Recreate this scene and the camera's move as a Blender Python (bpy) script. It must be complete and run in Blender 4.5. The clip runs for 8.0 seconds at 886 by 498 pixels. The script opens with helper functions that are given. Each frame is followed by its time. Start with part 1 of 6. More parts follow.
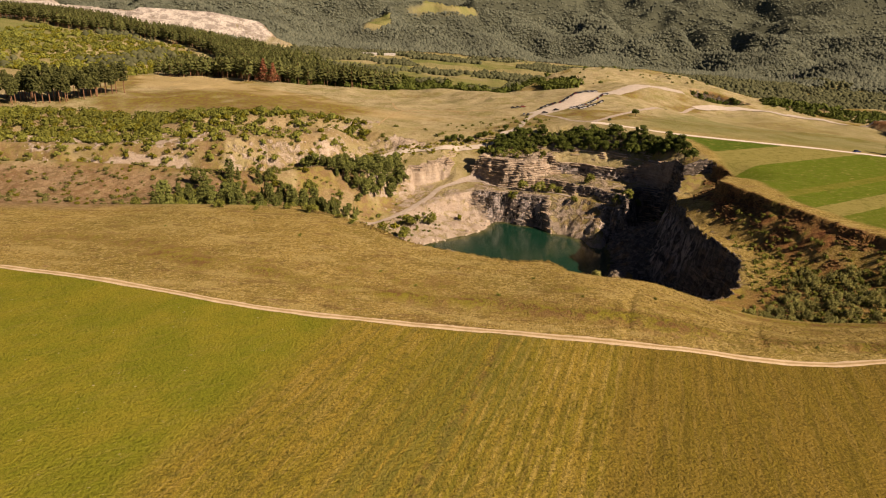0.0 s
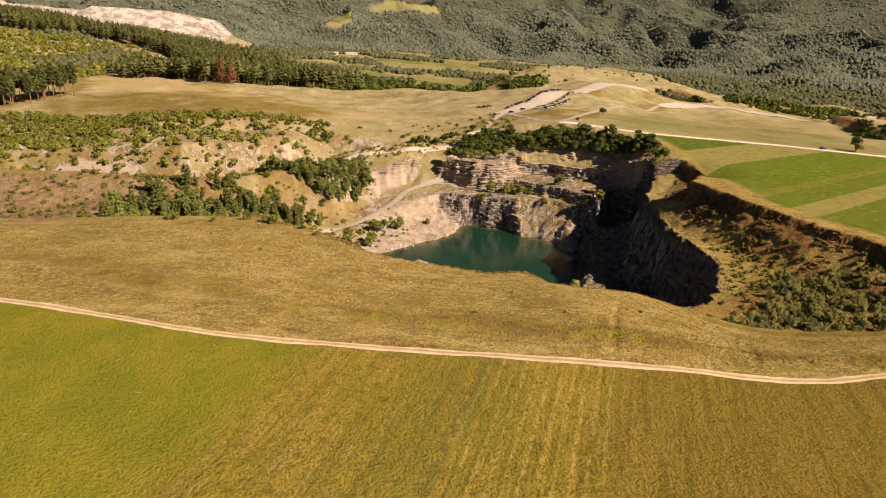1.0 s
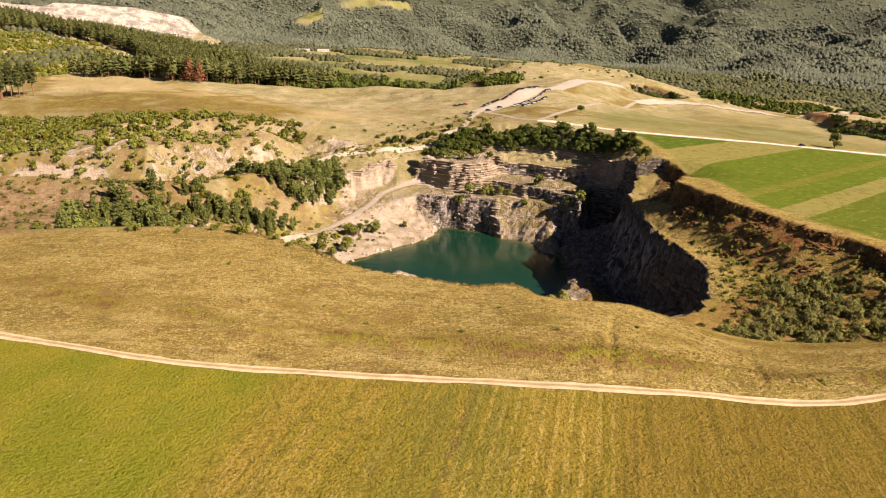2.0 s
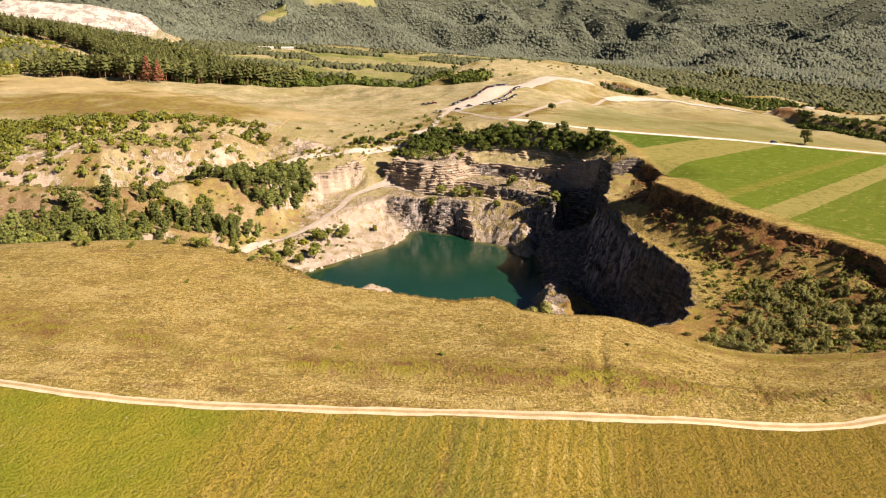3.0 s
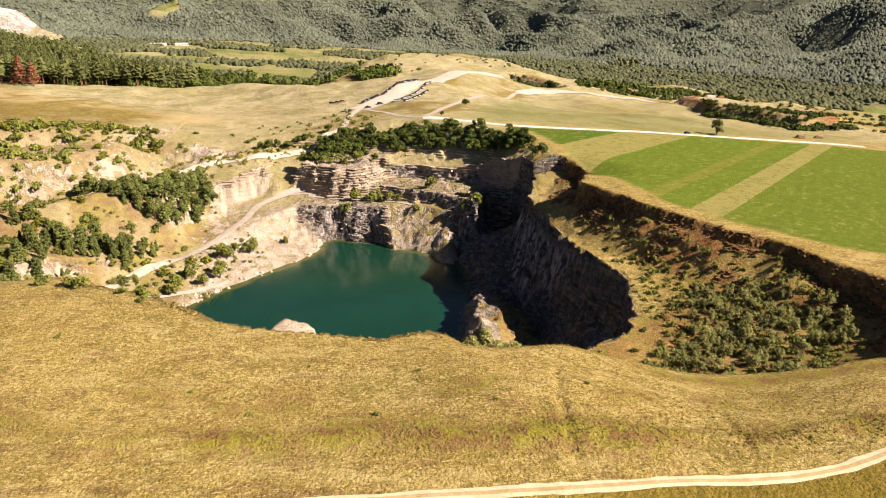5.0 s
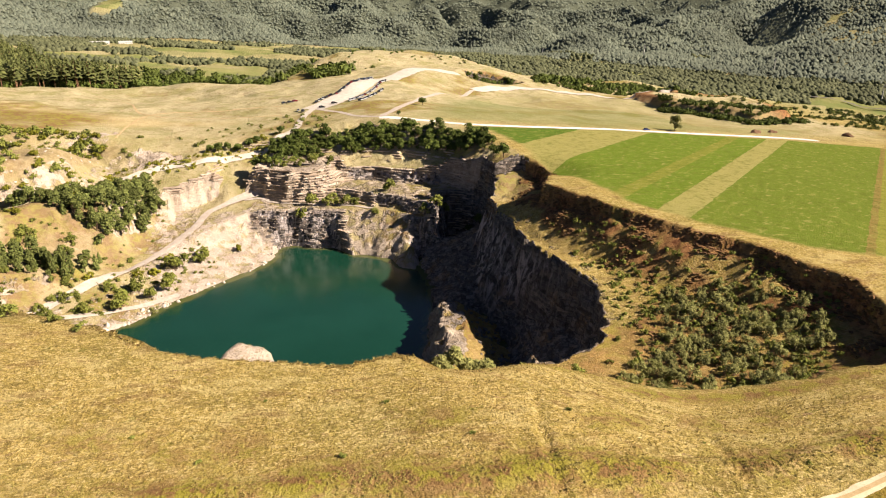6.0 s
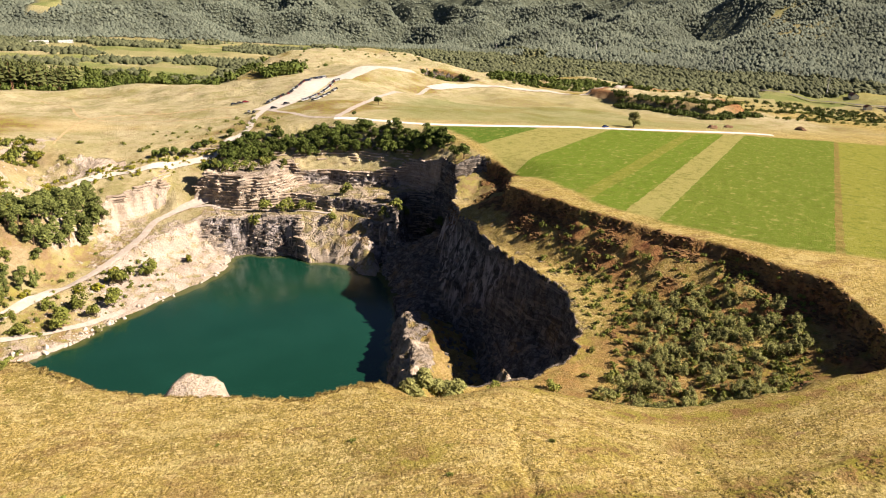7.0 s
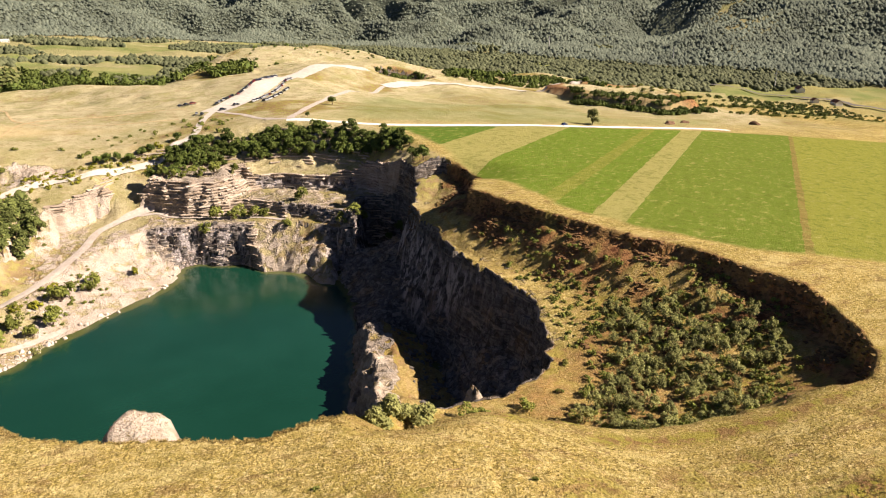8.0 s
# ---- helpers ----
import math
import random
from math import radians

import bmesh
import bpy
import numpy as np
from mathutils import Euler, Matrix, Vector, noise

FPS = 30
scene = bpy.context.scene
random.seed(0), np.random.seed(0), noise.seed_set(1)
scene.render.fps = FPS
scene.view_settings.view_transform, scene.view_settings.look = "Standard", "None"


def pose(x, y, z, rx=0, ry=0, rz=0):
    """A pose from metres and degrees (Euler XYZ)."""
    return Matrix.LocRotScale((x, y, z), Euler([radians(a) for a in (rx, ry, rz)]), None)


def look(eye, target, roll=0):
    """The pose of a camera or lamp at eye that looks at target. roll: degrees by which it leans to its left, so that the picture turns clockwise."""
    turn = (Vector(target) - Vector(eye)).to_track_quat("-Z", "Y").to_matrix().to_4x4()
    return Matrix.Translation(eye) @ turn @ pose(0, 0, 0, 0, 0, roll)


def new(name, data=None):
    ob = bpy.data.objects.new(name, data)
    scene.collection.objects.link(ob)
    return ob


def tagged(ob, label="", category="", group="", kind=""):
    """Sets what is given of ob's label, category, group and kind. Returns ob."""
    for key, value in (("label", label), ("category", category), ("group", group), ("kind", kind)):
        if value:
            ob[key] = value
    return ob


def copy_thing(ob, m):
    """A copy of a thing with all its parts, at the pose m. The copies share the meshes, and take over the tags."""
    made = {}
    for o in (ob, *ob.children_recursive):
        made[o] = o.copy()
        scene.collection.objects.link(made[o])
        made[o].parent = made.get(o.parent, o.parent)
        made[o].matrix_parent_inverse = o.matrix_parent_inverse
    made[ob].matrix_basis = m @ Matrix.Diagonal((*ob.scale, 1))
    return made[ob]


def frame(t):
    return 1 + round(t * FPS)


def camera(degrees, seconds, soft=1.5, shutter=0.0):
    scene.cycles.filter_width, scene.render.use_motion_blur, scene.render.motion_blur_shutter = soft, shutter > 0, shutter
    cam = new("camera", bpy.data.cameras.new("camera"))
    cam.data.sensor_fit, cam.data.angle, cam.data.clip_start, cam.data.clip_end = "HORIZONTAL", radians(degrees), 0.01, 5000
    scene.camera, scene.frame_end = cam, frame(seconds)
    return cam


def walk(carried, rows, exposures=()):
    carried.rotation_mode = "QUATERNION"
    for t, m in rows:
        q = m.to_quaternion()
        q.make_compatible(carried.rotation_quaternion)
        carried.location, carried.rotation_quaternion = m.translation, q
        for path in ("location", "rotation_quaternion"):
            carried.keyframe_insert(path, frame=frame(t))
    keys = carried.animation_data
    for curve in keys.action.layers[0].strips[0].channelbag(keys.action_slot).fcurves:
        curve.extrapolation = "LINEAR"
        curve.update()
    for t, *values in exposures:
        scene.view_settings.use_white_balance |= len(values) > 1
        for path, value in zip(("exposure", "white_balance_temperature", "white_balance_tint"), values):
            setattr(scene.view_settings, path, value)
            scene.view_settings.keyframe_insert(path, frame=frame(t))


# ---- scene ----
cam = camera(63.78, 8.0, soft=1.1)
PATH = [
    (0, (0.00, -0.00, 75.90), (0.028, 95.229, 45.381), 0.74),
    (0.5, (-0.95, 7.32, 75.86), (1.627, 102.506, 45.318), 0.66),
    (1, (-1.75, 14.41, 75.81), (3.092, 109.466, 45.148), 0.56),
    (1.5, (-2.59, 21.62, 75.91), (4.019, 116.502, 45.022), 0.50),
    (3, (-3.64, 43.18, 76.05), (9.039, 137.242, 44.572), 0.33),
    (3.5, (-3.71, 50.20, 76.12), (11.721, 143.804, 44.477), 0.22),
    (4, (-3.52, 57.07, 76.11), (14.982, 150.055, 44.311), 0.08),
    (4.5, (-3.24, 63.90, 76.13), (18.353, 156.123, 44.063), -0.02),
    (6, (-1.04, 84.26, 76.36), (29.194, 173.742, 43.515), -0.26),
    (6.5, (0.07, 91.00, 76.48), (33.104, 179.387, 43.373), -0.36),
    (7, (1.50, 97.58, 76.46), (37.265, 184.813, 43.135), -0.45),
    (7.5, (3.18, 104.08, 76.56), (41.654, 190.054, 42.971), -0.51),
    (8, (4.92, 110.30, 76.60), (46.061, 194.928, 42.752), -0.60),
]
# Camera's grade over the flight
EXPOSURES = [(0.0, 0.42, 8400, 27), (1.5, 0.82, 7800, 25), (3.5, 1.12, 7150, 22), (4.5, 1.17, 7050, 21), (6.5, 1.29, 6750, 19), (8.0, 1.32, 6650, 20)]
walk(cam, [(t, look(eye, target, roll)) for t, eye, target, roll in PATH], EXPOSURES)

# ---- light ----
SUN_AZ, SUN_EL = radians(123.0), radians(35.5)
world = bpy.data.worlds.new("sky")
scene.world = world
world.use_nodes = True
wt = world.node_tree
sky = wt.nodes.new("ShaderNodeTexSky")
sky.sky_type, sky.sun_disc, sky.sun_elevation, sky.sun_rotation = "NISHITA", False, SUN_EL, SUN_AZ
sky.air_density, sky.dust_density, sky.altitude = 0.32, 0.15, 600
wt.links.new(sky.outputs[0], wt.nodes["Background"].inputs[0])
wt.nodes["Background"].inputs[1].default_value = 0.05
sun = new("sun", bpy.data.lights.new("sun", "SUN"))
sun.data.energy, sun.data.angle, sun.data.color = 5.0, radians(0.53), (1.0, 0.90, 0.74)
sun_way = Vector((math.sin(SUN_AZ) * math.cos(SUN_EL), math.cos(SUN_AZ) * math.cos(SUN_EL), math.sin(SUN_EL)))
sun.matrix_world = look(sun_way * 500, (0, 0, 0))


# ---- numpy tools ----
def hashed(ix, iy, seed):
    n = (ix.astype(np.int64) * 374761393 + iy.astype(np.int64) * 668265263 + seed * 974634777) & 0xFFFFFFFF
    n = ((n ^ (n >> 13)) * 1274126177) & 0xFFFFFFFF
    return ((n ^ (n >> 16)) & 0xFFFF) / 65535.0


def vnoise(x, y, seed=0):
    """Smooth value noise, -1 to 1, one cell to a unit."""
    ix, iy = np.floor(x), np.floor(y)
    u, v = x - ix, y - iy
    u, v = u * u * (3 - 2 * u), v * v * (3 - 2 * v)
    a, b = hashed(ix, iy, seed), hashed(ix + 1, iy, seed)
    c, d = hashed(ix, iy + 1, seed), hashed(ix + 1, iy + 1, seed)
    return 2 * ((a * (1 - u) + b * u) * (1 - v) + (c * (1 - u) + d * u) * v) - 1


def fbm(x, y, size, octaves=4, seed=0):
    total, amp = 0.0, 1.0
    for k in range(octaves):
        total = total + amp * vnoise(x / size + 17.3 * k, y / size - 9.1 * k, seed + k)
        amp, size = amp * 0.5, size * 0.5
    return total / 1.9


def smooth(a, b, v):
    s = np.clip((v - a) / (b - a), 0, 1)
    return s * s * (3 - 2 * s)


def blend(a, b, share):
    return a * (1 - share) + b * share


def inside(poly, x, y):
    """Metres to the outline of a polygon, positive within it."""
    p = np.array(poly, float)
    q = np.roll(p, -1, 0)
    best, odd = np.full(x.shape, 1e18), np.zeros(x.shape, bool)
    for (ax, ay), (bx, by) in zip(p, q):
        ex, ey = bx - ax, by - ay
        s = np.clip(((x - ax) * ex + (y - ay) * ey) / (ex * ex + ey * ey), 0, 1)
        best = np.minimum(best, (x - ax - s * ex) ** 2 + (y - ay - s * ey) ** 2)
        if ay != by:
            odd ^= ((ay > y) != (by > y)) & (x < ex * (y - ay) / ey + ax)
    return np.where(odd, 1, -1) * np.sqrt(best)


def off_line(line, x, y):
    """Metres from a polyline."""
    p = np.array(line, float)
    best = np.full(x.shape, 1e18)
    for (ax, ay), (bx, by) in zip(p[:-1], p[1:]):
        ex, ey = bx - ax, by - ay
        s = np.clip(((x - ax) * ex + (y - ay) * ey) / (ex * ex + ey * ey), 0, 1)
        best = np.minimum(best, (x - ax - s * ex) ** 2 + (y - ay - s * ey) ** 2)
    return np.sqrt(best)


# ---- plan of the ground (metres) ----
ANCHORS = [(-60, 120, 4), (60, 120, 0), (-150, 230, 4), (-60, 262, 4), (0, 215, 1), (60, 190, 0), (22, 163.6, 1.2), (60, 158.4, 0.0), (106, 158.2, -2.7), (140, 165, -3.8), (40, 205, 0.4), (112, 174, -4.2), (98, 196, -9), (130, 190, -8), (82, 206, -7), (200, 190, -8),
           (0, -60, 2), (-300, 200, 8), (300, 100, -14), (165, 400, -4.5), (160, 336, -4.5), (190, 270, -8), (347, 549, -19),
           (510, 500, -35), (350, 300, -22), (115, 552, 0), (70, 688, -4), (174, 778, 2), (250, 885, 3), (245, 804, -15),
           (452, 935, -26), (-44, 800, -8), (-62, 606, -6), (9, 572, -12), (-190, 590, 3), (-300, 690, 6), (-220, 790, 11),
           (-480, 950, 18), (-420, 500, -2), (-250, 560, -10), (600, 720, -46), (250, 985, 9), (180, 975, 10), (320, 985, 4), (140, 975, 5), (250, 945, 2), (160, 930, 1), (400, 1000, -8)]
ANCHORS = np.array(ANCHORS, float)


def kernel(dx, dy):
    return np.sqrt(dx * dx + dy * dy + 45.0**2)


_k = np.ones((len(ANCHORS) + 1,) * 2)
_k[:-1, :-1] = kernel(ANCHORS[:, None, 0] - ANCHORS[None, :, 0], ANCHORS[:, None, 1] - ANCHORS[None, :, 1])
_k[-1, -1] = 0
WEIGHTS = np.linalg.solve(_k, np.append(ANCHORS[:, 2], 0))

BASIN_LEFT = [(-900, 300), (-300, 290), (-142, 277), (-84, 278), (-58, 276), (-30, 256), (40, 290), (40, 470), (-10, 522), (-60, 540), (-150, 510), (-260, 506), (-500, 525), (-900, 560)]
TERRACE_ROAD = [(-500, 468), (-260, 470), (-200, 462), (-150, 456), (-110, 464), (-83, 486), (-45, 502), (-35, 540), (-60, 548), (-120, 512), (-155, 498), (-265, 500), (-500, 510)]
TERRACE_UP = [(-500, 540), (-260, 532), (-125, 536), (-62, 566), (-42, 590), (-70, 600), (-200, 566), (-500, 585)]
BASIN_RIGHT = [(168, 446), (173, 432), (173, 416), (168, 402), (156, 390), (149, 377), (158, 336), (173, 300), (185, 283), (188, 268), (190, 255), (194, 244), (188, 231), (179, 216), (171, 205), (158, 198), (134, 199), (114, 203), (99, 206), (84, 213), (70, 216), (52, 212), (38, 217), (28, 242), (55, 300), (85, 330), (95, 370), (105, 410), (118, 446), (150, 446)]
UPPER = [(5, 566), (50, 582), (105, 577), (148, 553), (172, 518), (174, 482), (166, 440), (150, 420), (100, 440), (40, 480), (20, 520)]
LEVEL_34 = [(62, 538), (80, 534), (101, 530), (126, 513), (147, 500), (154, 470), (149, 440), (120, 430), (60, 480), (45, 520)]
LEVEL_41 = [(26, 541), (48, 523), (62, 517), (76, 519), (88, 506), (101, 491), (118, 470), (121, 450), (100, 430), (60, 450), (20, 480), (10, 505), (12, 530)]
DOME = [(26, 538), (32, 527), (46, 520), (62, 517), (75, 523), (86, 533), (82, 549), (60, 554), (40, 551)]
CREAM_TOP = [(-90, 500), (-30, 490), (12, 505), (34, 530), (36, 562), (34, 598), (-20, 606), (-85, 598)]
CREAM_LOW = [(-70, 446), (-35, 446), (0, 470), (30, 500), (34, 530), (26, 538), (8, 548), (-6, 541), (-18, 534), (-29, 532), (-50, 508)]
GRASS_SLOPE = [(-2, 520), (-2, 556), (6, 582), (46, 582), (50, 552), (36, 541), (28, 531), (14, 521)]
BEACH = [(-115, 380), (-50, 372), (0, 422), (35, 452), (52, 484), (50, 500), (20, 512), (-4, 502), (-33, 474), (-60, 454), (-98, 428)]
VOID = [(-58, 404), (-42, 411), (-29, 424), (-17, 434), (-5, 446), (10, 455), (29, 477), (34, 500), (46, 505), (60, 498), (72, 493), (84, 490), (95, 484), (106, 471), (113, 459), (119, 453), (124, 470), (134, 486), (146, 482), (153, 464), (150, 440), (139, 421), (131, 397), (131, 376), (130, 351), (129, 329), (129, 311), (129, 291), (120, 273), (114, 261), (98, 256), (80, 258), (63, 253), (47, 242), (37, 229), (23, 226), (8, 233), (-13, 241), (-29, 256), (-46, 270), (-62, 290), (-76, 330), (-76, 380)]
GREY_WALL = [(20, 508), (36, 522), (62, 510), (78, 497), (80, 472), (60, 472), (40, 486)]
TALUS = [(74, 500), (94, 494), (106, 476), (108, 440), (92, 424), (78, 440), (70, 466)]
SHADE_FLOOR = [(97, 442), (101, 411), (94, 386), (83, 354), (70, 325), (58, 296), (56, 262), (100, 258), (118, 270), (126, 292), (127, 330), (129, 376), (138, 420), (146, 446), (120, 456)]
SHADE_SHORE = [(97, 442), (101, 411), (94, 386), (83, 354), (70, 325), (58, 296)]
SPUR_LINE = [(44, 228), (57, 250), (69, 288), (79.5, 325), (92, 368)]
CRAG = [(-11, 247), (-8, 257), (0, 263), (8, 262), (14, 256), (16, 247), (12, 240), (0, 243)]
HOLLOWS = [[(302, 884), (322, 868), (360, 880), (382, 904), (342, 928), (308, 914)], [(425, 925), (455, 912), (492, 905), (500, 935), (470, 950), (440, 950)], [(510, 880), (545, 862), (590, 855), (600, 885), (560, 900)]]
MESA = [(486, 752), (496, 692), (516, 650), (572, 660), (640, 760), (670, 850), (590, 910), (500, 850)]
MOUNTAIN = [(-6000, 1650), (-1200, 1720), (-480, 1770), (-340, 2080), (0, 2190), (420, 2240), (850, 2120), (1100, 1830), (1340, 1520), (1410, 1200), (1410, 900), (1410, -400), (9000, -400), (9000, 9000), (-6000, 9000)]
SCREE = [[(-152, 489), (-137, 497), (-121, 503), (-99, 513), (-79, 525), (-76, 521), (-89, 510), (-113, 498), (-136, 485), (-152, 481)], [(-75, 530), (-69, 557), (-57, 579), (-40, 583), (-22, 572), (-21, 560), (-37, 555), (-56, 552), (-68, 537)], [(-96, 583), (-86, 590), (-76, 592), (-64, 612), (-56, 622), (-50, 593), (-59, 581), (-68, 584), (-79, 579)], [(-163, 532), (-155, 560), (-137, 520), (-142, 504), (-177, 498), (-186, 512)], [(-320, 534), (-264, 568), (-221, 534), (-211, 494), (-263, 490), (-310, 496)]]
QUARRY = [(-1500, 2150), (-1080, 1980), (-800, 1800), (-535, 1800), (-400, 1815), (-385, 1850), (-440, 1900), (-560, 1930), (-800, 1950), (-1080, 2120), (-1500, 2290)]
BROWN_SLOPE = [(-314, 705), (-257, 718), (-215, 700), (-154, 700), (-86, 678), (-67, 656), (-96, 600), (-143, 585), (-214, 600), (-286, 644)]
HAYFIELD = [(-600, 990), (-324, 870), (-205, 785), (-110, 700), (-40, 672), (20, 640), (-60, 632), (-130, 660), (-194, 690), (-300, 735), (-600, 800)]
CLEARINGS = [[(-268, 2340), (-245, 2480), (-215, 2600), (-184, 2500), (-176, 2390), (-205, 2335)], [(-140, 2690), (-90, 2770), (-48, 3200), (30, 3200), (121, 2890), (110, 2850), (20, 2750), (-60, 2740)]]
FIELD_PLAIN = [(95, 600), (125, 480), (146, 410), (146, 330), (175, 270), (215, 232), (480, 80), (860, 220), (720, 480), (540, 570), (340, 612), (200, 612)]
FIELD = [(168, 538), (182, 522), (181, 482), (174, 440), (170, 405), (172, 385), (170, 338), (181, 310), (195, 288), (205, 272), (224, 262), (262, 235), (480, 110), (800, 250), (650, 430), (506, 494), (430, 520), (338, 534), (288, 543), (200, 538)]
TRACK = [(-420, 275), (-200, 221), (-132, 200), (-103, 192), (-75, 182.6), (-55, 176), (-35, 171.6), (-16, 169.2), (3.4, 166.5), (22, 163.6), (40.7, 160.3), (60, 158.4), (83.5, 156.2), (106, 158.2), (140, 165), (220, 182), (420, 190)]
WATER_Z = -63.0


def ground_shape(x, y):
    """Heights and the shares of bare stone, pale stone, heather, brown earth, woods and pasture."""
    z = WEIGHTS[-1] + sum(w * kernel(x - ax, y - ay) for w, (ax, ay, _) in zip(WEIGHTS[:-1], ANCHORS))
    far = np.sqrt(np.maximum(y - 250, 0) ** 2 + np.maximum(np.abs(x - 50) - 250, 0) ** 2)
    valley = np.clip(-24 - 0.062 * x, -105, 25) + 5 * fbm(x, y, 260, 3, 3)
    edge = 882 + 0.20 * np.clip(x, -400, 500) + 26 * fbm(x, y * 0, 160, 3, 8) + 150 * np.exp(-(((x - 240) / 130) ** 4))
    out = np.maximum(smooth(edge - 35, edge + 140, y), smooth(620, 950, x + 0.25 * (y - 500)))
    z = z * (1 - out) + valley * out
    rise = np.maximum(inside(MOUNTAIN, x + 120 * fbm(x, y, 500, 3, 5), y + 120 * fbm(x, y, 500, 3, 15)), 0)
    hill = 0.165 * rise * (1 + 0.35 * fbm(x, y, 900, 3, 6)) + np.minimum(rise, 420) * 0.36 * (0.42 - np.abs(fbm(x, y, 430, 4, 7)) * 1.7)
    z = z + hill
    crest_line = off_line([(1400, 1560), (1640, 1760), (1900, 1900), (2400, 2300)], x + 25 * fbm(x, y, 120, 3, 9), y)
    z = z + 95 * np.maximum(1 - crest_line / 230, 0) ** 1.4 * smooth(1380, 1750, x)
    z = z + 52 * np.exp(-(((x + 850) / 400) ** 2 + ((y - 1400) / 330) ** 2))
    z = z + (4.2 * fbm(x, y, 110, 4, 11) + 3.4 * fbm(x, y, 46, 3, 14) - 2.6 * np.abs(fbm(x, y, 75, 3, 16)) + 1.3 * fbm(x, y, 22, 3, 12) + 8.0 * fbm(x, y, 85, 4, 13) * smooth(430, 600, x) * smooth(560, 680, y)) * smooth(330, 520, far) * (1 - smooth(-10, 20, inside(FIELD, x, y))) * (1 - smooth(0, 60, rise))
    z = np.where(y < -200, z * 0 + 2, z)
    s = smooth(0, 40, inside(FIELD_PLAIN, x, y))
    z = z * (1 - s) + (-4.3 - 0.0892 * (x - 158) + 0.0088 * (y - 336)) * s
    z = z - 5.5 * np.exp(-(((x - 170) / 15) ** 2 + ((y - 418) / 22) ** 2))
    # a low grassy bank between the track and the rim
    bank = off_line([(-90, 213), (-20, 190), (40, 177), (85, 168), (140, 166)], x, y + 3 * vnoise(x / 18, y / 18, 4))
    z = z + 0.9 * np.exp(-(bank / 2.6) ** 2) * smooth(-110, -30, x)
    weeds = np.exp(-((bank / 6.0) ** 2)) * smooth(-0.6, 0.2, fbm(x, y, 11, 3, 19))
    weeds = np.maximum(weeds, 0.6 * np.exp(-((off_line([(-140, 232), (-60, 214), (-10, 202), (50, 190), (100, 184), (150, 186)], x, y + 6 * fbm(x, y, 25, 3, 20)) / 7) ** 2)) * smooth(-0.1, 0.3, fbm(x, y, 9, 3, 18)))
    weeds = np.maximum(weeds, 0.85 * np.exp(-((off_line([(86, 206), (104, 201), (120, 198), (145, 197), (172, 206)], x, y) / 3.5) ** 2)))
    for ditch in ([(58, 200), (52, 184), (49.5, 175), (47, 166)], [(86, 180), (84, 171), (82, 164)]):
        z = z - 0.7 * np.exp(-((off_line(ditch, x + 0.5 * vnoise(x / 3, y / 3, 2), y) / 0.7) ** 2))
    rocky, pale = np.zeros_like(z), np.zeros_like(z)
    heather, earth = np.zeros_like(z), np.zeros_like(z)

    calm = 1 - 0.6 * smooth(300, 280, y) * smooth(110, 80, x)
    wx = x + calm * (3.2 * fbm(x, y, 17, 4, 21) + 1.1 * vnoise(x / 3.1, y / 3.1, 31))
    wy = y + calm * (3.2 * fbm(x, y, 17, 4, 22) + 1.1 * vnoise(x / 3.1, y / 3.1, 32))

    keen = 0.45 + 0.55 * smooth(470, 440, y)
    jag = keen * smooth(-180, -140, x) * smooth(240, 215, x) * smooth(140, 190, y) * smooth(620, 590, y) * (1 - 0.9 * smooth(300, 280, y) * smooth(110, 70, x))
    jx = wx + jag * (1.9 * fbm(x, y, 7.5, 3, 23) + 0.8 * vnoise(x / 2.6, y / 2.6, 25))
    jy = wy + jag * (1.9 * fbm(x, y, 7.5, 3, 24) + 0.8 * vnoise(x / 2.6, y / 2.6, 26))

    def lay(poly, height, width, stone=0.0, light=0.0, red=0.0, brown=0.0, reach=6.0, soft=False):
        nonlocal z, rocky, pale, heather, earth
        d = inside(poly, wx, wy) if soft else inside(poly, jx, jy)
        s = smooth(0, 1, d / width) if soft else 1 - (1 - np.clip(d / width, 0, 1)) ** (1.9 - 0.9 * ramp)
        z = z * (1 - s) + height * s
        m = smooth(-reach, reach * 0.5, d)
        rocky, pale = rocky * (1 - m) + stone * m, pale * (1 - m) + light * m
        heather, earth = heather * (1 - m) + red * m, earth * (1 - m) + brown * m
        return d

    rough = fbm(x, y, 26, 4, 41)
    ramp = smooth(-4, 3, inside(TALUS, wx, wy))
    lay(BASIN_LEFT, -29 - 22 * smooth(-135, -45, x) + 3.0 * rough, 84.0, 0.22, 0.25, 0.75 - 0.75 * smooth(-150, -105, x), 0.0, 10, True)
    lay(TERRACE_UP, -17 + 3.0 * rough, 26.0, 0.22, 0.5, 0.05, 0.05, 10, True)
    lay(TERRACE_ROAD, -28 + 1.5 * rough, 24.0, 0.28, 0.5, 0.1, 0.05, 8, True)
    # the right basin: an upright earth scarp, then a clumpy slope
    d = inside(BASIN_RIGHT, x + 0.45 * (jx - x), y + 0.45 * (jy - y))
    side = smooth(150, 162, x + 0.6 * np.maximum(y - 214, 0))
    drop = np.clip(0.27 + 0.28 * smooth(320, 385, y) + 0.30 * smooth(275, 245, y) + 0.18 * fbm(x, y, 24, 3, 43), 0.06, 0.6)
    gentle = smooth(0, 24, d) * smooth(70, 90, x) + smooth(0, 44, d) * (1 - smooth(70, 90, x))
    s = side * (drop * smooth(0, 3.4, d) + (1 - drop) * smooth(1.5, 25, d)) + (1 - side) * gentle
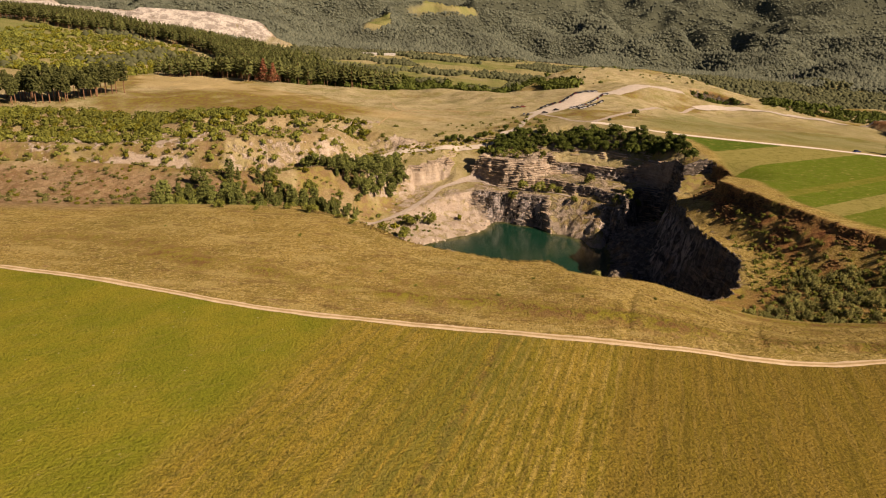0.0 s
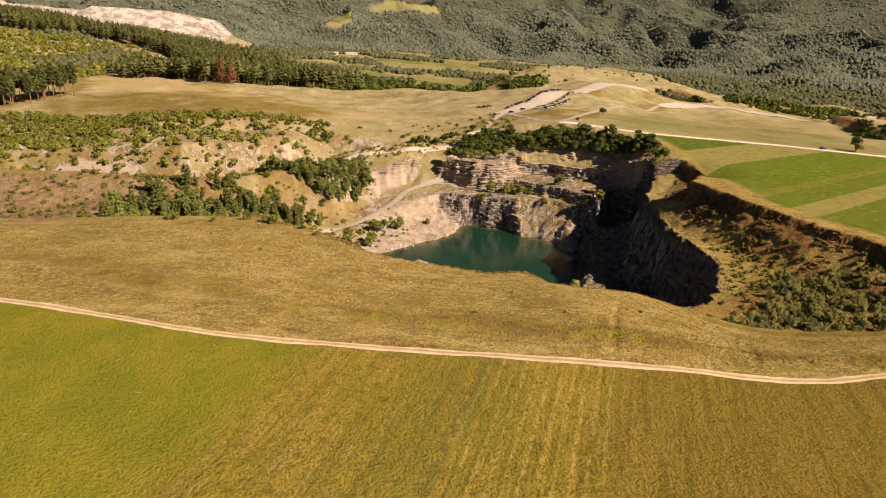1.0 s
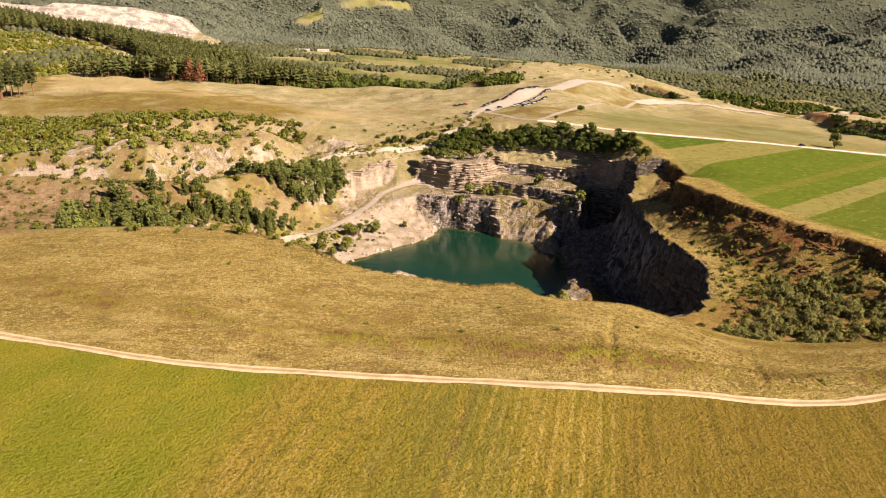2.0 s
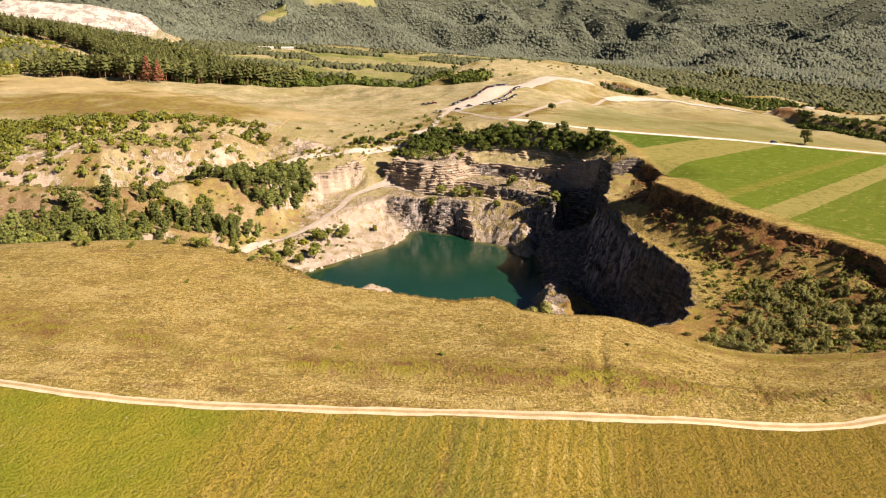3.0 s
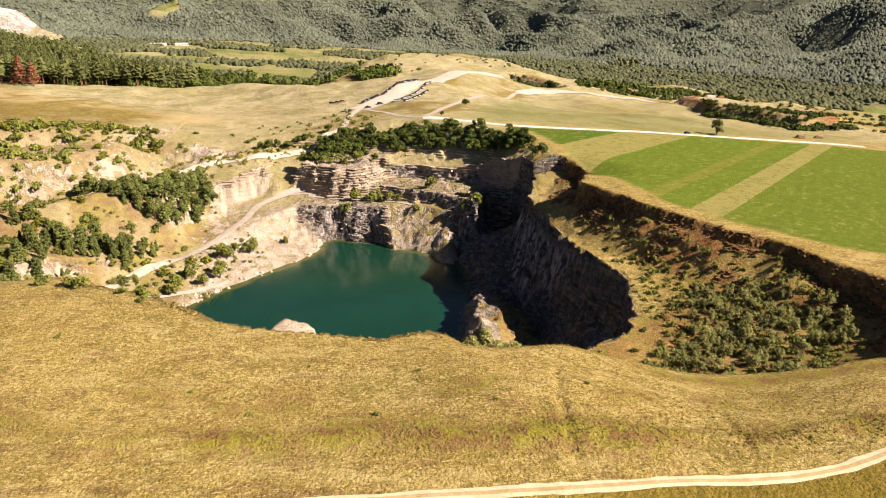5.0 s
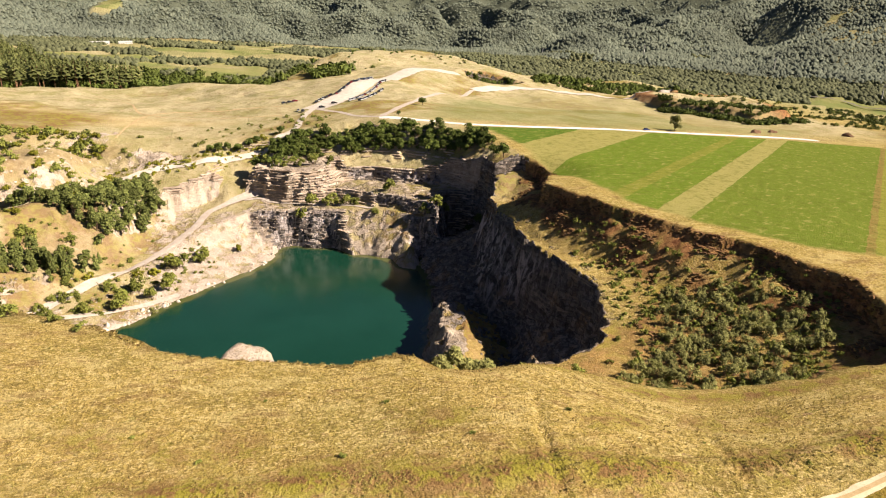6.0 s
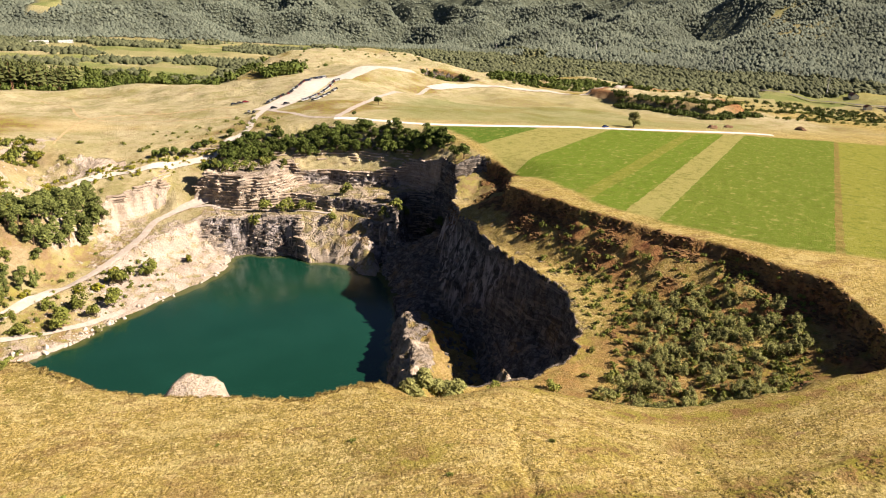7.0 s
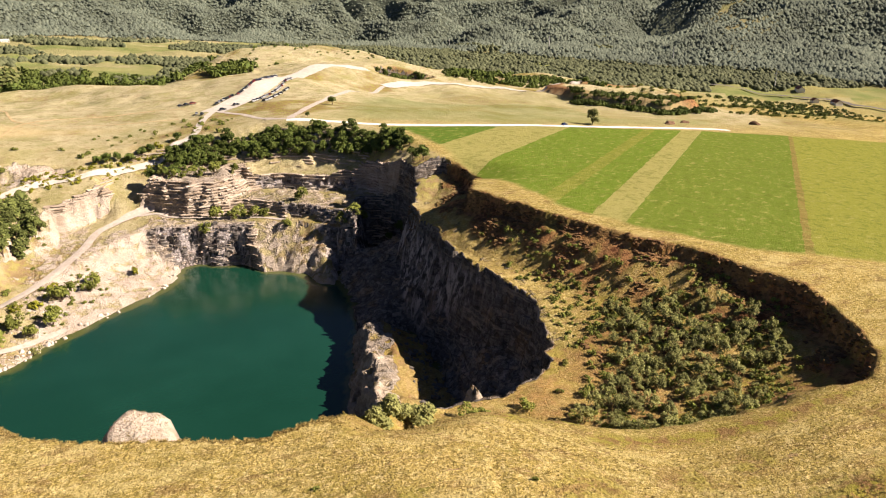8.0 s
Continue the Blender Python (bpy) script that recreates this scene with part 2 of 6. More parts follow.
    z = z * (1 - s) + (-22.5 - 5 * smooth(330, 250, y) * smooth(165, 120, x) + 1.6 * rough) * s
    m = smooth(-2, 2, d)
    weeds = np.maximum(weeds * (1 - m), 0.22 * m + 0.5 * m * smooth(0.0, 0.35, fbm(x, y, 15, 3, 48)))
    clods = smooth(-0.05, 0.3, fbm(x, y, 8, 4, 45))
    earth = np.maximum(earth * (1 - m), m * np.where(d < 7, side * (0.75 + 0.25 * clods), (0.12 + 0.78 * clods * smooth(30, 14, d) * side + 0.35 * smooth(0.1, 0.5, rough))))
    lay(UPPER, -24.5 + 1.2 * rough, 42.0, 0.15, 0.2, 0, 0, 6, True)
    lay(LEVEL_34, -33.5 + 1.0 * rough, 5.0, 0.5, 0.75, 0, 0.1, 4)
    lay(LEVEL_41, -41 + 0.8 * rough, 5.5, 0.5, 0.8, 0, 0.1, 4)
    lay(CREAM_TOP, -29 + 0.33 * np.clip(y - 535, 0, 50) + 0.08 * (x + 20) + rough, 30.0, 0.15, 0.4, 0, 0, 6, True)
    lay(CREAM_LOW, -53 + 0.165 * np.clip((x + 33) * 0.6 + (y - 473) * 0.8, -20, 85) + 0.8 * rough, np.where(x < -24, 24.0, 7.0), 0.52, 0.8, 0, 0, 5)
    lay(GRASS_SLOPE, -41.5 + 0.56 * np.clip(y - 527, 0, 55) + 0.8 * rough, 13.0, 0.14, 0.3, 0, 0, 6, True)
    lay(DOME, -22.5 + 3.4 * np.exp(-(((x - 69) / 5) ** 2 + ((y - 538) / 6) ** 2)) - 0.7 * np.maximum(x - 73, 0) + 1.8 * rough, np.where(x < 46, 7.0, 9.0), 0.62, 0.62, 0, 0.1, 5)
    shore = (x + 42) * -0.69 + (y - 411) * 0.73
    lay(BEACH, -63.2 + 0.26 * np.clip(shore, -6, 60) + 1.3 * rough, 14.0, 0.6, 1.1, 0, 0.05, 5)
    # pale share stays low in the cut: its shade is put into the stone
    d = lay(VOID, -70.0, blend(np.where((x > 100) & (y > 268) & (y < 425), 24.0, np.where((y > 450) & (x > 15) & (x < 96), 15.0, 9.5)), 29.0, smooth(412, 432, y) * smooth(66, 74, x) * smooth(114, 100, x)) * (1 + 0.25 * fbm(x, y, 20, 2, 33)), 1.0, 0.15 + 0.42 * smooth(430, 455, y) * smooth(110, 90, x), 0, 0, 3)
    m = ramp
    earth, rocky, pale = np.maximum(earth, 0.12 * m), rocky * (1 - 0.5 * m), np.maximum(pale, 0.8 * m)
    lay(CRAG, -11.8 + 3.2 * smooth(8, 5, np.abs(jx - 3)) - 0.16 * np.abs(x - 2) + 3.0 * rough, 4.0, 0.85, 0.8, 0.25, 0, 2)
    # the shaded side: broken ground that climbs from the water to the foot of the ridge, with a gully
    d = inside(SHADE_FLOOR, wx, wy)
    gully = off_line([(92, 268), (102, 296), (109, 330), (113, 362)], x, y)
    floor = -65.0 + np.clip(0.46 * off_line(SHADE_SHORE, wx, wy), 0, 21) + 3.2 * rough - 13 * np.exp(-((gully / 13) ** 2)) + 2.0 * fbm(x, y, 12, 3, 34)
    z = np.where(d > 0, np.maximum(z, floor - 6 * smooth(4, 0, d)), z)
    # the spur: a crest falling away from the rim, upright towards the lake
    sy, sx = np.array(SPUR_LINE)[:, 1], np.array(SPUR_LINE)[:, 0]
    off = jx - np.interp(y, sy, sx)
    crest = -43.5 - 0.085 * np.clip(y - 260, -20, 130) + 1.6 * vnoise(x / 6, y / 6, 35) - 1.1 * np.maximum(y - 366, 0)
    spur = np.where(off < 0, crest + 1.9 * off, np.where(off < 8, crest - 0.12 * off, crest - 0.96 - 0.55 * (off - 8))) + 1.6 * rough + 0.9 * vnoise(x / 2.6, y / 2.6, 36)
    on = (spur > z) & (y > 232) & (y < 392) & (off > -24) & (off < 36)
    z = np.where(on, spur, z)
    rocky, pale = np.where(on, np.where(off < 9, 0.6, 0.2), rocky), np.where(on, np.where(off < 9, 0.62, 0.5), pale)
    earth, heather = np.where(on, np.where(off < 9, 0.05, 0.12), earth), np.where(on, 0.2, heather)
    lay([(91, 268), (100, 268), (103, 279), (95, 286), (90, 278)], -36.5 + 2 * rough, 6.0, 0.5, 0.75, 0, 0.3, 2)
    for bankline, wide in ((((-300, 486), (-170, 484), (-142, 490), (-120, 500), (-97, 511), (-77, 529)), 5.0), (((-77, 529), (-56, 569), (-41, 572), (-21, 567)), 8.0), (((-340, 540), (-282, 520), (-239, 508), (-198, 498), (-161, 500)), 6.0), (((-300, 530), (-184, 531), (-165, 540), (-159, 562), (-129, 574), (-102, 580), (-84, 588), (-62, 608)), 6.0)):
        m = smooth(wide + 3, wide - 3, off_line(bankline, x + 5 * fbm(x, y, 22, 3, 85), y + 5 * fbm(x, y, 22, 3, 86))) * (0.55 + 0.45 * smooth(-0.35, 0.15, fbm(x, y, 13, 3, 87)))
        rocky, pale, weeds, heather = np.maximum(rocky, 0.8 * m), np.maximum(pale, m), weeds * (1 - m), heather * (1 - m)
        z = z - 1.6 * m + 1.2 * m * fbm(x, y, 5, 3, 88)
    heather = np.maximum(heather, 0.55 * smooth(-35, -60, x) * smooth(330, 400, y) * smooth(625, 595, y) * smooth(-0.45, 0.1, fbm(x, y, 30, 3, 89)) * (1 - rocky))
    strip = off_line([(153, 436), (143, 420), (137, 398), (136, 376), (135, 351), (134, 329), (134, 311), (134, 293), (126, 275)], wx, wy)
    m = smooth(9, 3, strip)
    earth, weeds, rocky = earth * (1 - 0.8 * m), weeds * (1 - m), np.where(z > -29, np.maximum(rocky * (1 - m), 0.36 * m), rocky)
    heather, pale = heather * (1 - m), np.where(z > -29, np.maximum(pale, 0.6 * m), pale)
    for k, bankside in enumerate(SCREE):
        m = smooth(-4, 3, inside(bankside, wx, wy)) * (smooth(-0.7, 0.4, fbm(x, y, 9, 4, 46)) if k > 1 else 1.25)
        rocky, pale, z = np.maximum(rocky, 0.62 * m), np.maximum(pale, 0.92 * m), z + m * (0.8 + 1.1 * fbm(x, y, 9, 3, 47))
    m = smooth(-3, 3, inside(GREY_WALL, jx, jy))
    slate_and_shade = m * (1 - ramp)
    # the shaded wall takes the dark slate tone too, deepening its shade by colour
    slate_and_shade = np.maximum(slate_and_shade, smooth(100, 108, x + 0.2 * (y - 440)) * (z < -27) * smooth(142, 136, x))
    scree = np.maximum(smooth(-2, 4, inside(BEACH, wx, wy)), smooth(-2, 4, inside(CREAM_LOW, wx, wy))) * (1 - m)
    scree = np.maximum(scree, 0.6 * ramp)
    scree = np.maximum(scree, 0.3 * smooth(-3, 0, inside(CRAG, wx, wy)))
    scree = np.maximum(scree, smooth(-30, -45, x) * smooth(440, 460, y) * (y < 900))
    pale = np.maximum(pale, 1.25 * smooth(-8, -20, x) * smooth(435, 455, y))
    pale = np.maximum(pale, 0.68 * smooth(500, 512, y) * smooth(160, 140, x))
    for hollow in HOLLOWS:
        lay(hollow, z - 13, 7.0, 0.6, 0.1, 0, 0.5, 5)
    lay(MESA, z + 9 + 2 * rough, 8.0, 0.3, 0.1, 0, 0.9, 3)
    m = smooth(14, 22, inside(MESA, wx, wy))
    rocky, earth = rocky * (1 - m), earth * (1 - m)
    s = inside(QUARRY, x + 40 * fbm(x, y, 120, 3, 51), y + 40 * fbm(x, y, 120, 3, 52))
    step = smooth(-25, 25, s)
    front = np.minimum(off_line([(-1500, 2150), (-1080, 1980), (-800, 1800), (-535, 1800), (-400, 1815)], x, y), 240)
    wall = front * 0.36 / 13 + 0.35 * fbm(x, y, 150, 3, 54)
    z = z * (1 - step) + step * (np.interp(x, [-1200, -800, -600, -434], [95, 62, 52, 20]) + 13 * (np.floor(wall) + smooth(0.55, 0.95, wall % 1.0)))
    rocky, pale = np.maximum(rocky, step * (0.85 + 0.5 * fbm(x, y, 60, 3, 53))), np.maximum(pale, 1.7 * step)
    hay = 0.75 * smooth(-14, 14, inside(HAYFIELD, x, y) + 9 * fbm(x, y, 30, 3, 68))
    weeds = np.maximum(weeds, 0.9 * smooth(-12, 14, inside(BROWN_SLOPE, x, y) + 12 * fbm(x, y, 40, 3, 69)) * smooth(-0.9, 0.1, fbm(x, y, 16, 3, 70)))
    hills = smooth(470, 640, y) * smooth(-20, 20, 620 - x)
    hills = np.maximum(hills, 0.85 * np.maximum(smooth(-5, 20, inside(BASIN_LEFT, wx, wy)), smooth(400, 440, y) * smooth(172, 160, x)))
    weeds = np.maximum(weeds, 0.8 * hills * smooth(0.02, 0.32, fbm(x, y, 70, 4, 78)) * smooth(-0.4, 0.2, fbm(x, y, 14, 3, 80)))
    glade = np.max([smooth(-10, 15, inside(p, x + 20 * fbm(x, y, 90, 2, 66), y)) for p in CLEARINGS], axis=0)
    face = smooth(1480, 1540, x - 0.25 * (y - 1500)) * smooth(1900, 1800, x) * smooth(200, 120, crest_line) * (y < 1640 + 0.55 * (x - 1500)) * smooth(-0.25, 0.1, fbm(x, y, 70, 4, 83))
    spots = smooth(0.50, 0.60, fbm(x, y, 170, 4, 84)) * smooth(600, 100, rise) * smooth(5, 40, rise)
    glade = np.maximum(glade, np.maximum(0.8 * face, spots))
    lush = np.maximum(glade, out * (1 - smooth(0, 20, rise)) * smooth(0.25, 0.5, 0.5 + 0.5 * fbm(x, y, 180, 4, 64)))
    weeds = np.maximum(weeds, 0.7 * smooth(-5, 20, inside(BASIN_LEFT, wx, wy)) * smooth(-0.2, 0.2, fbm(x, y, 18, 4, 49)))
    lush = np.maximum(lush, 0.6 * smooth(-10, 15, inside([(150, 572), (190, 660), (300, 800), (470, 860), (510, 760), (560, 640), (470, 540), (250, 554)], wx, wy)))
    woods = smooth(1, 40, rise) * (1 - step) * (1 - glade)
    pasture = smooth(-3, 3, inside(FIELD, x, y) + 2.0 * fbm(x, y, 9, 3, 61))
    return z, rocky, pale, heather, earth, woods, pasture, lush, hay, weeds, hills, slate_and_shade, scree


def lines(parts):
    out = []
    for a, b, n in parts:
        out.append(np.linspace(a, b, n, endpoint=False))
    return np.concatenate(out + [[parts[-1][1]]])


GX = lines([(-4200, -1500, 18), (-1500, -500, 50), (-500, -160, 90), (-160, 0, 126), (0, 160, 168), (160, 215, 44), (215, 420, 82), (420, 800, 76), (800, 1500, 60), (1500, 4600, 22)])
GY = lines([(-900, 60, 12), (60, 150, 45), (150, 250, 80), (250, 560, 322), (560, 580, 16), (580, 720, 56), (720, 1000, 80), (1000, 2100, 120), (2100, 3300, 70), (3300, 4800, 18)])
MX, MY = np.meshgrid(GX, GY)
GZ, ROCKY, PALE, HEATHER, EARTH, WOODS, PASTURE, LUSH, HAY, WEEDS, HILLS, SLATE_AND_SHADE, GRAVEL = ground_shape(MX, MY)
core = smooth(-175, -140, MX) * smooth(230, 205, MX) * smooth(600, 570, MY) * smooth(190, 205, MY)
sl_y, sl_x = np.gradient(GZ, GY, GX)
SLOPE = np.hypot(sl_x, sl_y)
cliff = smooth(0.7, 1.5, SLOPE) * core
# ledges along the beds of the rock; the grey wall breaks in upright ribs instead
bed = GZ / 4.3 + 0.35 * fbm(MX, MY, 50, 3, 71)
part_up = bed % 1.0
stepped = 4.3 * (smooth(0.3, 0.7, part_up) - part_up)
calm = 1 - 0.85 * GRAVEL * smooth(1.6, 1.0, SLOPE)
GZ = GZ + cliff * calm * ((1 - SLATE_AND_SHADE) * (0.85 * stepped * (0.8 + 0.4 * fbm(MX, MY, 12, 3, 72)) + 0.5 * fbm(MX, MY, 9, 4, 73)) + SLATE_AND_SHADE * (0.4 * stepped + 1.8 * fbm(MX, MY, 11, 4, 74) - 1.0 * np.abs(fbm(MX, MY, 5, 3, 79))) + (0.35 - 0.2 * SLATE_AND_SHADE) * vnoise(MX / 1.7, MY / 1.7, 77))
stony = np.clip(ROCKY + PALE * 0.5, 0, 1) * core
GZ = GZ + stony * (0.35 * fbm(MX, MY, 8, 4, 74)) + 0.16 * fbm(MX, MY, 6, 3, 75) + EARTH * core * (1.6 * fbm(MX, MY, 10, 4, 76) + 0.7 * fbm(MX, MY, 3.6, 2, 79))
ROCKY = np.maximum(ROCKY, smooth(0.9, 1.6, SLOPE) * core * (1 - EARTH))
ROCKY = ROCKY * (1 - 0.42 * smooth(-25, -50, MX) * smooth(395, 430, MY) * core)
ROCKY = ROCKY * (1 - 0.9 * smooth(288, 268, MY) * smooth(54, 44, MX) * (GZ > -14) * (inside(CRAG, MX, MY) < -2))


def height(x, y):
    """The ground's height at a place."""
    i = int(np.clip(np.searchsorted(GX, x) - 1, 0, len(GX) - 2))
    j = int(np.clip(np.searchsorted(GY, y) - 1, 0, len(GY) - 2))
    u, v = (x - GX[i]) / (GX[i + 1] - GX[i]), (y - GY[j]) / (GY[j + 1] - GY[j])
    return float((GZ[j, i] * (1 - u) + GZ[j, i + 1] * u) * (1 - v) + (GZ[j + 1, i] * (1 - u) + GZ[j + 1, i + 1] * u) * v)


def sampled(grid, x, y):
    """A grid's values at many places."""
    i = np.clip(np.searchsorted(GX, x) - 1, 0, len(GX) - 2)
    j = np.clip(np.searchsorted(GY, y) - 1, 0, len(GY) - 2)
    u, v = (x - GX[i]) / (GX[i + 1] - GX[i]), (y - GY[j]) / (GY[j + 1] - GY[j])
    return (grid[j, i] * (1 - u) + grid[j, i + 1] * u) * (1 - v) + (grid[j + 1, i] * (1 - u) + grid[j + 1, i + 1] * u) * v


def mesh_of(name, verts, faces, mats=(), flat=False):
    """A mesh from arrays of vertices and of faces with equal numbers of corners."""
    me = bpy.data.meshes.new(name)
    verts, faces = np.asarray(verts, np.float32), np.asarray(faces, np.int32)
    k = faces.shape[1]
    me.vertices.add(len(verts))
    me.vertices.foreach_set("co", verts.ravel())
    me.loops.add(faces.size)
    me.loops.foreach_set("vertex_index", faces.ravel())
    me.polygons.add(len(faces))
    me.polygons.foreach_set("loop_start", np.arange(0, faces.size, k, dtype=np.int32))
    me.polygons.foreach_set("use_smooth", np.full(len(faces), not flat))
    me.update(calc_edges=True)
    for m in mats:
        me.materials.append(m)
    return me


def grid_faces(rows, cols):
    n = (np.arange(rows - 1)[:, None] * cols + np.arange(cols - 1)[None, :]).ravel()
    return np.stack([n, n + 1, n + cols + 1, n + cols], 1)


# ---- materials ----
class Nodes:
    """Short hands for building a node material."""

    def __init__(self, name, rough=0.9, spec=0.25):
        self.mat = bpy.data.materials.new(name)
        self.mat.use_nodes = True
        self.tree = self.mat.node_tree
        self.shader = self.tree.nodes["Principled BSDF"]
        self.shader.inputs["Roughness"].default_value = rough
        self.shader.inputs["Specular IOR Level"].default_value = spec
        self.place = self.add("ShaderNodeNewGeometry").outputs["Position"]

    def add(self, kind):
        return self.tree.nodes.new(kind)

    def put(self, socket, value):
        if hasattr(value, "is_linked"):
            self.tree.links.new(value, socket)
        elif isinstance(value, tuple) and len(value) == 3 and socket.type == "RGBA":
            socket.default_value = (*value, 1)
        else:
            socket.default_value = value

    def noise(self, size, detail=4.0, rough=0.6, where=None, warp=0.0):
        n = self.add("ShaderNodeTexNoise")
        n.inputs["Scale"].default_value = 1.0 / size
        n.inputs["Detail"].default_value, n.inputs["Roughness"].default_value = detail, rough
        n.inputs["Distortion"].default_value = warp
        self.put(n.inputs["Vector"], where or self.place)
        return n.outputs["Fac"]

    def chips(self, size, where=None):
        """One random tone for each broken block of rock."""
        n = self.add("ShaderNodeTexVoronoi")
        n.inputs["Scale"].default_value = 1.0 / size
        self.put(n.inputs["Vector"], where or self.place)
        return n.outputs["Color"]

    def upright(self):
        """How far the surface faces up, 0 to 1."""
        n = self.add("ShaderNodeSeparateXYZ")
        self.put(n.inputs[0], self.add("ShaderNodeNewGeometry").outputs["Normal"])
        return n.outputs[2]

    def cells(self, size, where=None, feature="F1"):
        n = self.add("ShaderNodeTexVoronoi")
        n.feature = feature
        n.inputs["Scale"].default_value = 1.0 / size
        self.put(n.inputs["Vector"], where or self.place)
        return n.outputs["Distance"]

    def scaled(self, x, y, z, turn=0.0):
        n = self.add("ShaderNodeMapping")
        n.vector_type = "TEXTURE"
        n.inputs["Scale"].default_value = (1 / x, 1 / y, 1 / z)
        n.inputs["Rotation"].default_value = (0, 0, turn)
        self.put(n.inputs["Vector"], self.place)
        return n.outputs[0]

    def attr(self, name):
        n = self.add("ShaderNodeAttribute")
        n.attribute_name = name
        return n.outputs["Fac"]

    def math(self, op, a, b=0.0, clamp=False):
        n = self.add("ShaderNodeMath")
        n.operation, n.use_clamp = op, clamp
        self.put(n.inputs[0], a)
        self.put(n.inputs[1], b)
        return n.outputs[0]

    def step(self, value, low, high):
        n = self.add("ShaderNodeMapRange")
        n.interpolation_type = "SMOOTHSTEP"
        self.put(n.inputs["Value"], value)
        n.inputs["From Min"].default_value, n.inputs["From Max"].default_value = low, high
        return n.outputs["Result"]

    def mix(self, fac, a, b, how="MIX"):
        n = self.add("ShaderNodeMix")
        n.data_type, n.blend_type = "RGBA", how
        self.put(n.inputs[0], fac)
        self.put(n.inputs[6], a)
        self.put(n.inputs[7], b)
        return n.outputs[2]

    def ramp(self, fac, stops, smooth_stops=True):
        n = self.add("ShaderNodeValToRGB")
        if not smooth_stops:
            n.color_ramp.interpolation = "CONSTANT"
        e = n.color_ramp.elements
        for k, (at, colour) in enumerate(stops):
            item = e[k] if k < 2 else e.new(at)
            item.position, item.color = at, (*colour, 1)
        self.put(n.inputs[0], fac)
        return n.outputs[0]

    def along(self, x, y, z=0.0):
        n = self.add("ShaderNodeVectorMath")
        n.operation = "DOT_PRODUCT"
        self.put(n.inputs[0], self.place)
        n.inputs[1].default_value = (x, y, z)
        return n.outputs["Value"]

    def done(self, colour, bump=None, depth=0.1, rough=None):
        self.put(self.shader.inputs["Base Color"], colour)
        if rough is not None:
            self.put(self.shader.inputs["Roughness"], rough)
        if bump is not None:
            b = self.add("ShaderNodeBump")
            b.inputs["Strength"].default_value = 1.0
            b.inputs["Distance"].default_value = depth
            self.put(b.inputs["Height"], bump)
            self.tree.links.new(b.outputs[0], self.shader.inputs["Normal"])
        return self.mat


